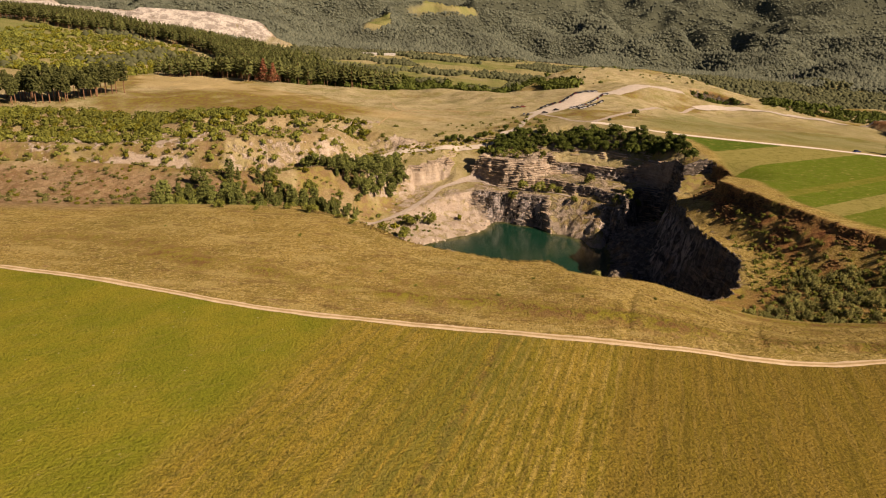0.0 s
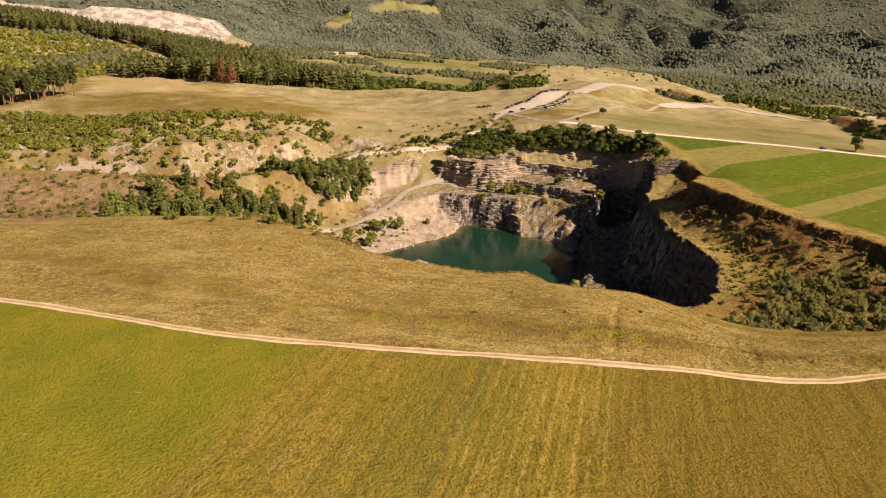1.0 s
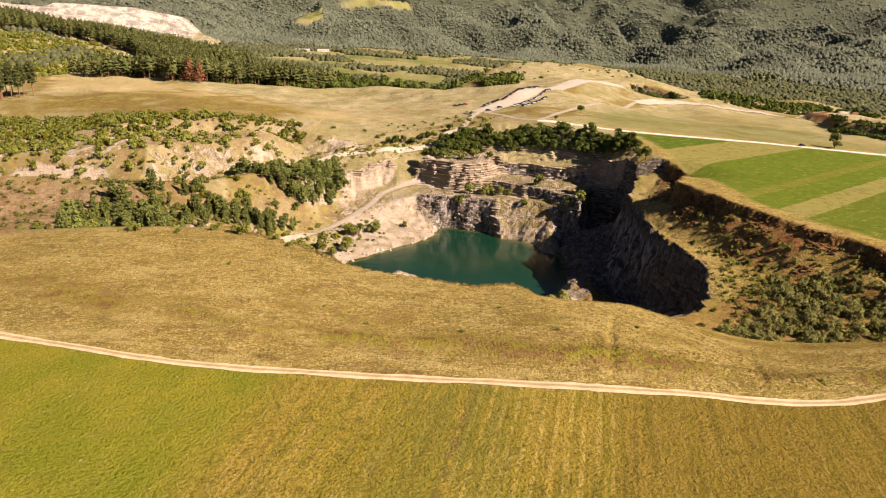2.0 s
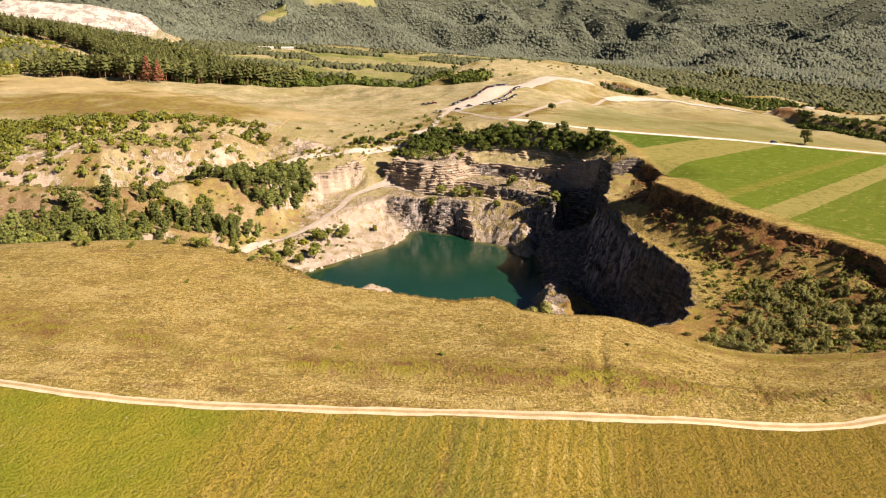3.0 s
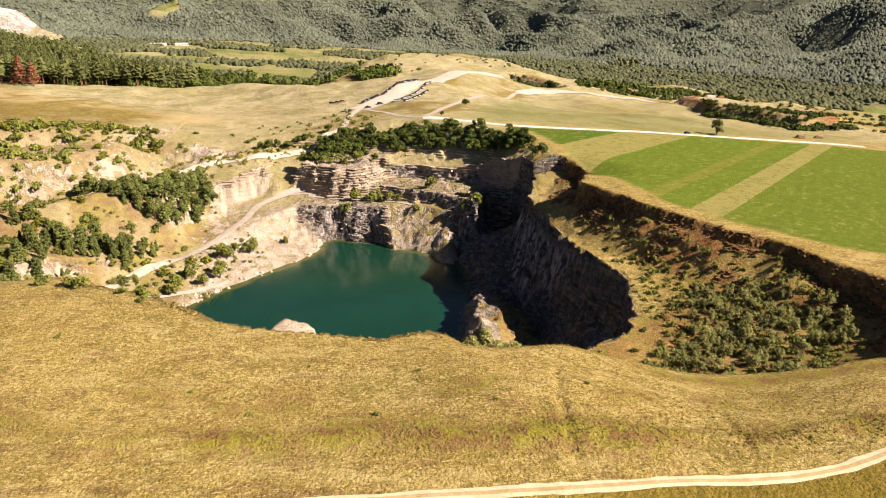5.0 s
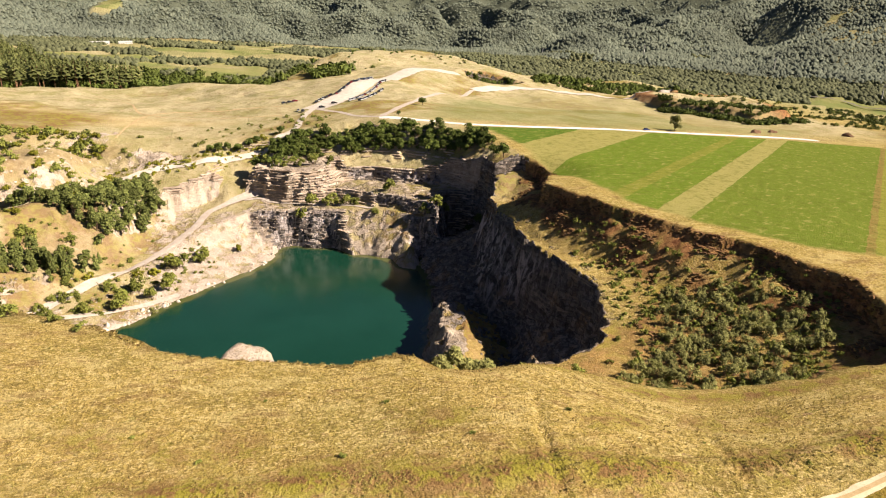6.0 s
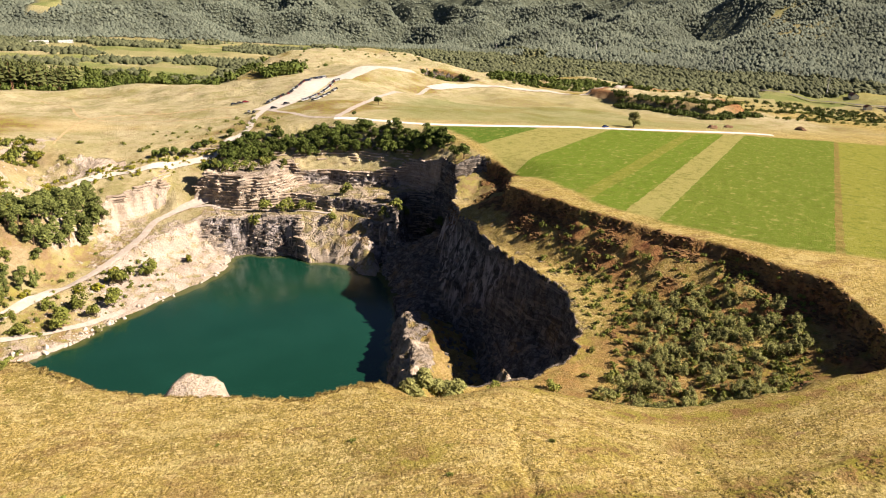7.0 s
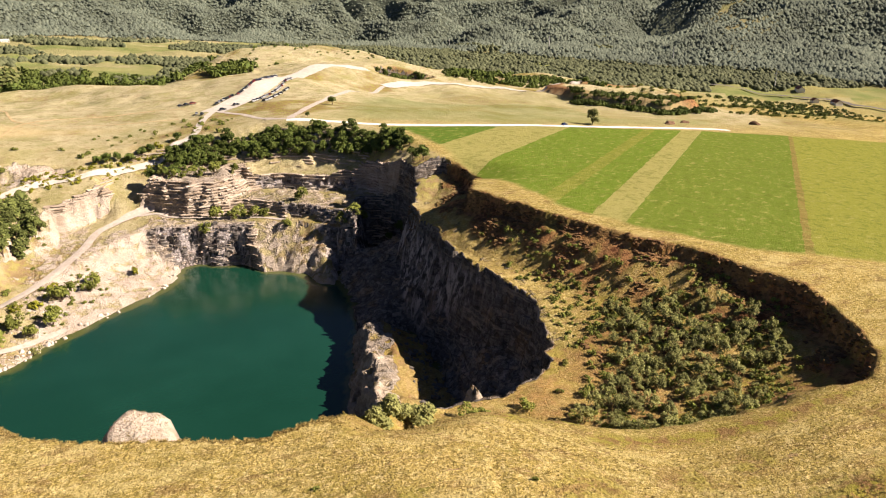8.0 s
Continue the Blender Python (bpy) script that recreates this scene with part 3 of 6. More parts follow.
def ground_material():
    n = Nodes("open_ground", 0.95, 0.02)
    big, mid, fine, tiny = n.noise(70, 5), n.noise(14, 5), n.noise(2.6, 5, 0.7), n.noise(0.7, 3, 0.7)
    blades = n.noise(1.0, 4, 0.75, n.scaled(0.55, 1.5, 1.0, 0.15))
    # dry meadow
    dry = n.mix(n.step(mid, 0.35, 0.68), (0.392, 0.296, 0.094), (0.290, 0.222, 0.060))
    dry = n.mix(n.math("MULTIPLY", n.step(big, 0.45, 0.68), 0.55), dry, (0.17, 0.165, 0.045))
    dry = n.mix(n.step(blades, 0.50, 0.70), dry, (0.52, 0.39, 0.15))
    dry = n.mix(n.math("MULTIPLY", n.step(n.noise(8, 5, 0.7), 0.57, 0.66), 0.7), dry, (0.165, 0.105, 0.048))
    dry = n.mix(n.math("MULTIPLY", n.step(n.noise(5, 5, 0.7), 0.60, 0.68), 0.7), dry, (0.165, 0.165, 0.028))
    dry = n.mix(n.math("MULTIPLY", n.step(fine, 0.54, 0.66), 0.6), dry, (0.12, 0.098, 0.028))
    dry = n.mix(n.math("MULTIPLY", n.step(tiny, 0.52, 0.66), 0.5), dry, (0.115, 0.095, 0.025))
    # dry grass of the hills, paled for distance: haze mixed into its colour
    hazed_straw = n.mix(n.step(mid, 0.36, 0.66), (0.435, 0.382, 0.235), (0.320, 0.292, 0.155))
    hazed_straw = n.mix(n.math("MULTIPLY", n.step(n.noise(11, 6, 0.75), 0.53, 0.61), 0.5), hazed_straw, (0.235, 0.165, 0.090))
    hazed_straw = n.mix(n.math("MULTIPLY", n.step(n.noise(45, 5, 0.7), 0.52, 0.62), 0.45), hazed_straw, (0.250, 0.250, 0.105))
    hazed_straw = n.mix(n.math("MULTIPLY", n.step(n.noise(24, 5, 0.7), 0.52, 0.62), 0.6), hazed_straw, (0.225, 0.215, 0.075))
    hazed_straw = n.mix(n.math("MULTIPLY", n.step(n.noise(1.0, 4, 0.7, n.scaled(0.5, 0.03, 1.0, 0.5)), 0.56, 0.64), 0.5), hazed_straw, (0.47, 0.40, 0.25))
    hazed_straw = n.mix(n.math("MULTIPLY", n.step(fine, 0.52, 0.66), 0.6), hazed_straw, (0.20, 0.165, 0.060))
    grain = n.noise(0.28, 3, 0.75)
    dry = n.mix(n.math("MULTIPLY", n.step(grain, 0.50, 0.62), 0.65), dry, (0.105, 0.080, 0.022))
    dry = n.mix(n.math("MULTIPLY", n.step(n.noise(0.9, 4, 0.75), 0.52, 0.60), 0.55), dry, (0.120, 0.088, 0.026))
    dry = n.mix(n.math("MULTIPLY", n.step(n.noise(1.6, 4, 0.75), 0.54, 0.62), 0.55), dry, (0.52, 0.42, 0.19))
    dry = n.mix(n.math("MULTIPLY", n.step(n.noise(1.0, 4, 0.7, n.scaled(0.035, 0.12, 1.0, -0.2)), 0.52, 0.62), 0.5), dry, (0.44, 0.36, 0.15))
    dry = n.mix(n.math("MULTIPLY", n.step(n.noise(1.0, 5, 0.7, n.scaled(0.05, 0.16, 1.0, -0.15)), 0.55, 0.64), 0.6), dry, (0.165, 0.098, 0.042))
    dry = n.mix(n.math("MULTIPLY", n.step(n.noise(1.0, 4, 0.75, n.scaled(0.8, 2.2, 1.0, -0.12)), 0.54, 0.64), 0.8), dry, (0.57, 0.455, 0.215))
    dry = n.mix(n.math("MULTIPLY", n.step(n.noise(1.0, 4, 0.7, n.scaled(0.16, 0.4, 1.0, 0.1)), 0.58, 0.68), 0.65), dry, (0.135, 0.098, 0.030))
    dry = n.mix(n.math("MULTIPLY", n.step(n.noise(1.0, 3, 0.7, n.scaled(0.10, 0.3, 1.0, 0.05)), 0.64, 0.72), 0.55), dry, (0.26, 0.155, 0.105))
    hazed_straw = n.mix(n.math("MULTIPLY", n.step(grain, 0.52, 0.64), 0.4), hazed_straw, (0.20, 0.165, 0.070))
    dry = n.mix(n.attr("hills"), dry, hazed_straw)
    dry = n.mix(n.math("MULTIPLY", n.attr("hay"), n.step(blades, 0.3, 0.55)), dry, (0.46, 0.36, 0.18))
    dry = n.mix(n.attr("weeds"), dry, n.mix(n.step(n.noise(4, 4, 0.7), 0.42, 0.58), (0.185, 0.105, 0.045), (0.225, 0.200, 0.034)))
    # mown strips south of the track
    across = n.along(0.95, -0.30)
    wave = n.noise(30, 3)
    lane = n.math("ADD", across, n.math("MULTIPLY", n.math("SUBTRACT", wave, 0.5), 5.0))
    strip = n.noise(1.0, 3, 0.6, n.scaled(0.30, 0.012, 1.0, -0.306))
    thin = n.noise(1.0, 2, 0.6, n.scaled(1.1, 0.05, 1.0, -0.306))
    mown = n.mix(n.step(strip, 0.4, 0.62), (0.268, 0.222, 0.034), (0.345, 0.256, 0.048))
    mown = n.mix(n.math("MULTIPLY", n.step(thin, 0.52, 0.62), 0.7), mown, (0.36, 0.275, 0.075))
    rows = n.noise(1.0, 2, 0.5, n.scaled(0.75, 0.02, 1.0, -0.306))
    mown = n.mix(n.math("MULTIPLY", n.step(rows, 0.55, 0.62), 0.35), mown, (0.105, 0.095, 0.020))
    furrow = n.math("MULTIPLY", n.step(n.math("ABSOLUTE", n.math("ADD", lane, 33.5)), 1.9, 0.4), n.step(n.noise(2.5, 4, 0.7), 0.42, 0.55))
    mown = n.mix(n.math("MULTIPLY", furrow, 0.7), mown, (0.19, 0.125, 0.052))
    mown = n.mix(n.math("MULTIPLY", n.step(fine, 0.5, 0.66), 0.6), mown, (0.115, 0.112, 0.022))
    mown = n.mix(n.math("MULTIPLY", n.step(tiny, 0.5, 0.66), 0.6), mown, (0.115, 0.10, 0.022))
    swath = n.math("SINE", n.math("ADD", n.math("MULTIPLY", across, 2.35), n.math("MULTIPLY", n.noise(7, 3), 3.0)))
    zone = n.math("MULTIPLY", n.step(lane, -35.0, -32.0), n.step(lane, -2.0, -7.0))
    swath = n.math("MULTIPLY", n.math("MULTIPLY", n.step(swath, 0.25, 0.9), n.step(n.noise(3, 4, 0.7), 0.40, 0.58)), n.math("ADD", 0.12, n.math("MULTIPLY", zone, 0.4)))
    mown = n.mix(swath, mown, (0.50, 0.38, 0.12))
    mown = n.mix(n.math("MULTIPLY", n.step(lane, -8.0, -2.0), 0.3), mown, (0.135, 0.085, 0.020))
    mown = n.mix(n.math("MULTIPLY", n.step(n.noise(0.9, 4, 0.75), 0.52, 0.60), 0.45), mown, (0.085, 0.070, 0.016))
    mown = n.mix(n.math("MULTIPLY", n.step(lane, -25.0, 30.0), 0.3), mown, (0.11, 0.075, 0.017))
    mown = n.mix(n.math("MULTIPLY", n.step(grain, 0.53, 0.64), 0.6), mown, (0.075, 0.066, 0.014))
    mown = n.mix(n.math("MULTIPLY", n.step(n.noise(0.5, 3, 0.75), 0.58, 0.66), 0.5), mown, (0.33, 0.25, 0.085))
    lawn = n.mix(n.step(mid, 0.35, 0.7), (0.190, 0.208, 0.024), (0.275, 0.245, 0.034))
    lawn = n.mix(n.math("MULTIPLY", n.step(n.noise(1.0, 4, 0.7, n.scaled(0.5, 0.10, 1.0, -0.8)), 0.52, 0.62), 0.5), lawn, (0.245, 0.225, 0.045))
    lawn = n.mix(n.math("MULTIPLY", n.step(tiny, 0.5, 0.66), 0.6), lawn, (0.11, 0.125, 0.014))
    lawn = n.mix(n.math("MULTIPLY", n.step(thin, 0.58, 0.68), 0.25), lawn, (0.28, 0.235, 0.050))
    lawn = n.mix(n.math("MULTIPLY", n.step(n.noise(1.5, 3, 0.6), 0.68, 0.74), 0.8), lawn, (0.42, 0.38, 0.22))
    lawn = n.mix(n.math("MULTIPLY", n.step(grain, 0.53, 0.64), 0.6), lawn, (0.085, 0.095, 0.010))
    green_side = n.step(lane, -70.0, -82.0)
    mown = n.mix(green_side, mown, lawn)
    mown = n.mix(n.math("MULTIPLY", n.step(n.math("ABSOLUTE", n.math("ADD", lane, 35.0)), 16.0, 6.0), n.math("MULTIPLY", n.step(thin, 0.35, 0.6), 0.5)), mown, (0.13, 0.145, 0.026))
    col = n.mix(n.attr("mown"), dry, mown)
    # pasture in strips
    s = n.math("ADD", n.along(0.64, -0.77), n.math("MULTIPLY", n.math("SUBTRACT", n.noise(9, 3), 0.5), 2.2))
    g1, g2, hay, ochre = (0.108, 0.165, 0.018), (0.112, 0.156, 0.020), (0.272, 0.250, 0.085), (0.200, 0.208, 0.036)
    at = [(-400, (0.075, 0.135, 0.017)), (-250, hay), (-212, g1), (-165, (0.165, 0.180, 0.030)), (-157, g1), (-140, hay), (-126, g2), (-62.5, (0.20, 0.15, 0.045)), (-60.5, ochre)]
    strips = n.ramp(n.math("MULTIPLY", n.math("ADD", s, 400.0), 1 / 400.0), [((p + 400) / 400, c) for p, c in at], False)
    streak = n.noise(1.0, 4, 0.65, n.scaled(0.35, 0.06, 1.0, -0.876))
    strips = n.mix(n.math("MULTIPLY", n.step(streak, 0.52, 0.70), 0.45), strips, (0.25, 0.245, 0.06))
    strips = n.mix(n.math("MULTIPLY", n.step(n.noise(1.0, 4, 0.7, n.scaled(0.16, 0.30, 1.0, 0.2)), 0.56, 0.66), 0.65), strips, (0.30, 0.275, 0.09))
    strips = n.mix(n.math("MULTIPLY", n.step(n.noise(0.55, 3, 0.7), 0.55, 0.66), 0.4), strips, (0.30, 0.285, 0.10))
    strips = n.mix(n.math("MULTIPLY", n.step(tiny, 0.5, 0.68), 0.45), strips, (0.055, 0.070, 0.012))
    strips = n.mix(n.math("MULTIPLY", n.step(n.noise(5, 5, 0.75), 0.50, 0.62), 0.5), strips, (0.085, 0.105, 0.016))
    col = n.mix(n.attr("pasture"), col, strips)
    # heather, earth
    red = n.mix(n.step(n.noise(5, 5, 0.7), 0.42, 0.6), (0.20, 0.118, 0.070), (0.33, 0.232, 0.150))
    red = n.mix(n.math("MULTIPLY", n.step(n.noise(2.4, 5, 0.75), 0.53, 0.61), 0.8), red, (0.10, 0.078, 0.042))
    red = n.mix(n.math("MULTIPLY", n.step(n.noise(1.5, 5, 0.75), 0.56, 0.64), 0.7), red, (0.44, 0.34, 0.24))
    col = n.mix(n.attr("heather"), col, red)
    soil = n.mix(n.step(fine, 0.38, 0.62), (0.120, 0.052, 0.026), (0.320, 0.160, 0.070))
    soil = n.mix(n.step(mid, 0.54, 0.66), soil, (0.20, 0.150, 0.045))
    col = n.mix(n.math("MULTIPLY", n.attr("earth"), 1.0), col, soil)
    # stone in beds
    beds = n.noise(1.0, 5, 0.65, n.scaled(0.05, 0.05, 0.75))
    crag = n.noise(3.5, 6, 0.7)
    stone = n.mix(n.step(crag, 0.35, 0.62), (0.075, 0.069, 0.065), (0.225, 0.203, 0.182))
    stone = n.mix(n.math("MULTIPLY", n.step(beds, 0.52, 0.6), 0.7), stone, (0.06, 0.053, 0.048))
    stone = n.mix(n.math("MULTIPLY", n.step(n.noise(11, 4), 0.5, 0.66), 0.6), stone, (0.30, 0.20, 0.105))
    light = n.mix(n.step(n.noise(5, 5, 0.7), 0.36, 0.62), (0.48, 0.385, 0.28), (0.63, 0.535, 0.425))
    light = n.mix(n.math("MULTIPLY", n.step(fine, 0.54, 0.68), 0.6), light, (0.34, 0.25, 0.16))
    light = n.mix(n.math("MULTIPLY", n.step(n.noise(16, 6, 0.72), 0.52, 0.60), 0.55), light, (0.33, 0.27, 0.22))
    light = n.mix(n.math("MULTIPLY", n.step(n.noise(1.0, 4, 0.65, n.scaled(0.006, 0.006, 0.16)), 0.50, 0.57), 0.4), light, (0.30, 0.250, 0.205))
    # white stone of the far quarry; the grey blotches are painted shadows
    shaded_chalk = n.mix(n.step(n.noise(20, 6, 0.72), 0.42, 0.58), (0.34, 0.31, 0.28), (0.68, 0.645, 0.59))
    light = n.mix(n.step(n.attr("pale"), 1.45, 1.6), light, shaded_chalk)
    cleft = n.step(n.cells(2.2, n.scaled(1.0, 1.0, 0.6), "DISTANCE_TO_EDGE"), 0.10, 0.0)
    stone = n.mix(n.math("MULTIPLY", cleft, 0.75), stone, (0.035, 0.032, 0.030))
    stone = n.mix(n.math("MULTIPLY", n.step(n.noise(1.3, 5, 0.7), 0.54, 0.64), 0.55), stone, (0.33, 0.31, 0.295))
    stone = n.mix(n.step(n.math("ADD", n.attr("pale"), n.math("MULTIPLY", n.math("SUBTRACT", mid, 0.5), 0.7)), 0.42, 0.75), stone, light)
    steep = n.step(n.upright(), 0.80, 0.52)
    blocks = n.chips(2.4, n.scaled(1.0, 1.0, 1.7))
    hard = n.math("SUBTRACT", 1.0, n.math("MULTIPLY", n.step(n.attr("pale"), 0.3, 0.85), 0.85))
    stone = n.mix(n.math("MULTIPLY", n.step(blocks, 0.55, 0.9), 0.45), stone, (0.40, 0.345, 0.285))
    stone = n.mix(n.math("MULTIPLY", n.math("MULTIPLY", n.step(blocks, 0.42, 0.1), hard), 0.5), stone, (0.085, 0.070, 0.056))
    layers = n.noise(1.0, 5, 0.7, n.scaled(0.035, 0.035, 1.15))
    stone = n.mix(n.math("MULTIPLY", n.math("MULTIPLY", n.step(layers, 0.54, 0.58), steep), n.math("MULTIPLY", hard, 0.6)), stone, (0.085, 0.068, 0.052))
    stone = n.mix(n.math("MULTIPLY", n.math("MULTIPLY", n.step(layers, 0.44, 0.40), steep), 0.35), stone, (0.50, 0.42, 0.33))
    # slate-grey face: dark joints, pale lilac streaks running down; tone darkened to deepen shade
    streaks = n.noise(1.0, 5, 0.7, n.scaled(0.32, 0.32, 0.07), warp=0.6)
    slate_and_shade = n.mix(n.step(n.noise(4.5, 6, 0.72), 0.42, 0.6), (0.066, 0.057, 0.054), (0.240, 0.214, 0.202))
    slate_and_shade = n.mix(n.math("MULTIPLY", n.step(streaks, 0.46, 0.60), 0.8), slate_and_shade, (0.60, 0.54, 0.52))
    slate_and_shade = n.mix(n.math("MULTIPLY", n.step(n.noise(1.4, 5, 0.75), 0.57, 0.65), 0.6), slate_and_shade, (0.040, 0.036, 0.036))
    slate_and_shade = n.mix(n.math("MULTIPLY", n.step(n.noise(9, 4), 0.54, 0.66), 0.5), slate_and_shade, (0.25, 0.165, 0.10))
    stone = n.mix(n.math("MULTIPLY", n.attr("slate_and_shade"), steep), stone, slate_and_shade)
    # loose pinkish quarry gravel
    loose = n.mix(n.step(n.noise(9, 5, 0.65), 0.36, 0.64), (0.37, 0.305, 0.245), (0.48, 0.410, 0.345))
    loose = n.mix(n.math("MULTIPLY", n.step(n.noise(1.1, 5, 0.75), 0.56, 0.66), 0.45), loose, (0.33, 0.255, 0.185))
    loose = n.mix(n.math("MULTIPLY", n.step(n.noise(5, 5, 0.7), 0.58, 0.66), 0.6), loose, (0.34, 0.27, 0.13))
    stone = n.mix(n.math("MULTIPLY", n.attr("gravel"), n.math("SUBTRACT", 1.0, n.math("MULTIPLY", steep, 0.45))), stone, loose)
    bare = n.step(n.math("ADD", n.attr("rocky"), n.math("MULTIPLY", n.math("SUBTRACT", n.noise(6, 5, 0.7), 0.5), 1.1)), 0.42, 0.62)
    col = n.mix(bare, col, stone)
    col = n.mix(n.attr("lush"), col, n.mix(n.math("MULTIPLY", n.step(n.chips(130, n.scaled(0.45, 1.0, 1.0, 0.25)), 0.35, 0.75), 0.7), n.mix(n.step(big, 0.4, 0.6), (0.150, 0.178, 0.058), (0.215, 0.212, 0.085)), (0.330, 0.285, 0.150)))
    # forest floor toned close to the canopy's grey: painted haze evens the contrast
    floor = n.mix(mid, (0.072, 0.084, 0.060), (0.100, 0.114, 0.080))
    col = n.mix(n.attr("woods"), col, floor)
    hardness = n.math("MULTIPLY", bare, n.math("SUBTRACT", 1.0, n.math("MULTIPLY", n.attr("gravel"), 0.75)))
    relief = n.math("ADD", n.math("MULTIPLY", fine, 0.6), n.math("MULTIPLY", tiny, 0.95))
    relief = n.math("ADD", relief, n.math("MULTIPLY", n.math("MULTIPLY", crag, hardness), 3.0))
    relief = n.math("ADD", relief, n.math("MULTIPLY", n.math("MULTIPLY", beds, hardness), 1.6))
    relief = n.math("ADD", relief, n.math("MULTIPLY", n.math("MULTIPLY", blocks, hardness), 1.2))
    relief = n.math("ADD", relief, n.math("MULTIPLY", n.math("MULTIPLY", layers, hardness), n.math("MULTIPLY", steep, 2.0)))
    return n.done(col, relief, 0.75)


def gravel_material(name, a, b, c):
    n = Nodes(name, 0.95, 0.15)
    col = n.mix(n.step(n.noise(4, 5, 0.7), 0.35, 0.65), a, b)
    col = n.mix(n.math("MULTIPLY", n.step(n.noise(0.9, 4, 0.7), 0.52, 0.7), 0.6), col, c)
    return n.done(col, n.noise(0.4, 4), 0.06)


def water_material():
    n = Nodes("quarry_lake", 0.14, 0.5)
    n.shader.inputs["IOR"].default_value = 1.33
    cloud = n.noise(60, 3)
    deep = n.mix(n.step(cloud, 0.35, 0.7), (0.004, 0.034, 0.020), (0.006, 0.043, 0.027))
    edge = n.step(n.math("ADD", n.attr("shallow"), n.math("MULTIPLY", n.math("SUBTRACT", n.noise(7, 4), 0.5), 0.4)), 0.15, 0.95)
    col = n.mix(edge, deep, (0.075, 0.085, 0.028))
    ripple = n.math("ADD", n.noise(1.4, 3, 0.6), n.math("MULTIPLY", n.noise(6, 2), 0.6))
    return n.done(col, ripple, 0.03)


def leaf_material(name, dark, light, tone):
    """Foliage whose clumps differ a little, leaf by leaf and tree by tree."""
    n = Nodes(name, 0.75, 0.12)
    geo = n.add("ShaderNodeNewGeometry")
    info = n.add("ShaderNodeObjectInfo")
    col = n.mix(geo.outputs["Random Per Island"], dark, light)
    col = n.mix(n.math("MULTIPLY", n.step(n.noise(9, 3), 0.45, 0.7), 0.5), col, tone)
    col = n.mix(n.math("MULTIPLY", info.outputs["Random"], 0.35), col, tone)
    col = n.mix(1.0, col, n.math("ADD", 0.68, n.math("MULTIPLY", info.outputs["Random"], 0.62)), "MULTIPLY")
    col = n.mix(n.math("MULTIPLY", n.step(n.noise(170, 4), 0.46, 0.6), 0.45), col, tuple(c * 0.6 for c in tone))
    n.shader.inputs["Subsurface Weight"].default_value = 0.0
    return n.done(col)


def plain_material(name, colour, rough=0.6, spec=0.4, metal=0.0, grain=0.15, size=0.5):
    n = Nodes(name, rough, spec)
    n.shader.inputs["Metallic"].default_value = metal
    dark = tuple(c * (1 - grain) for c in colour)
    return n.done(n.mix(n.noise(size, 4), dark, colour))


GROUND = ground_material()
DIRT_TRACK = gravel_material("dirt_track", (0.54, 0.43, 0.285), (0.64, 0.53, 0.37), (0.42, 0.32, 0.18))
WORN_GRASS = gravel_material("worn_grass", (0.36, 0.265, 0.13), (0.46, 0.35, 0.20), (0.24, 0.185, 0.07))
CRUSHED = gravel_material("crushed_stone", (0.36, 0.312, 0.262), (0.45, 0.395, 0.340), (0.30, 0.252, 0.200))
WHITE_GRAVEL = gravel_material("white_gravel", (0.62, 0.57, 0.50), (0.74, 0.69, 0.62), (0.54, 0.48, 0.40))
PARKING = gravel_material("parking_gravel", (0.42, 0.38, 0.325), (0.52, 0.475, 0.415), (0.35, 0.30, 0.235))
WATER = water_material()
BARK = plain_material("bark", (0.16, 0.11, 0.075), 0.9, 0.1, 0, 0.5, 0.3)
PINE_BARK = plain_material("pine_bark", (0.30, 0.17, 0.10), 0.9, 0.1, 0, 0.5, 0.4)
BROADLEAF = leaf_material("broadleaf", (0.045, 0.072, 0.014), (0.125, 0.160, 0.032), (0.085, 0.105, 0.022))
SHRUB_LEAF = leaf_material("shrub_leaf", (0.092, 0.116, 0.022), (0.225, 0.242, 0.050), (0.160, 0.172, 0.038))
OLIVE_LEAF = leaf_material("grey_olive_leaf", (0.092, 0.100, 0.028), (0.300, 0.300, 0.105), (0.165, 0.166, 0.052))
LIME_LEAF = leaf_material("lime_leaf", (0.115, 0.125, 0.014), (0.230, 0.220, 0.024), (0.170, 0.165, 0.018))
NEEDLE = leaf_material("pine_needles", (0.066, 0.088, 0.024), (0.190, 0.215, 0.058), (0.118, 0.138, 0.038))
FOREST_NEEDLE = leaf_material("forest_needles", (0.048, 0.062, 0.020), (0.125, 0.138, 0.044), (0.082, 0.092, 0.030))
RUST_LEAF = leaf_material("rust_needles", (0.20, 0.075, 0.040), (0.33, 0.135, 0.075), (0.24, 0.10, 0.055))
# greyed, bluer greens of the distant woods: haze put into the leaf colour
HAZED_WOODLAND = leaf_material("hazed_woodland", (0.080, 0.100, 0.076), (0.156, 0.176, 0.126), (0.110, 0.128, 0.096))
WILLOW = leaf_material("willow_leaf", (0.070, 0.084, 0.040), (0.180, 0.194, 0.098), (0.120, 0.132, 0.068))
WEED_LEAF = leaf_material("weed_leaf", (0.26, 0.195, 0.055), (0.46, 0.40, 0.12), (0.34, 0.26, 0.085))
GRASS_BLADE = leaf_material("dry_grass", (0.21, 0.150, 0.045), (0.42, 0.315, 0.12), (0.28, 0.21, 0.065))

# ---- the ground ----
me = mesh_of("ground", np.stack([MX, MY, GZ], -1).reshape(-1, 3), grid_faces(len(GY), len(GX)), [GROUND])
TRACK_Y = np.interp(MX, [p[0] for p in TRACK], [p[1] for p in TRACK])
MOWN = smooth(2.5, -2.5, MY - TRACK_Y) * (MX > -450) * (MX < 450)
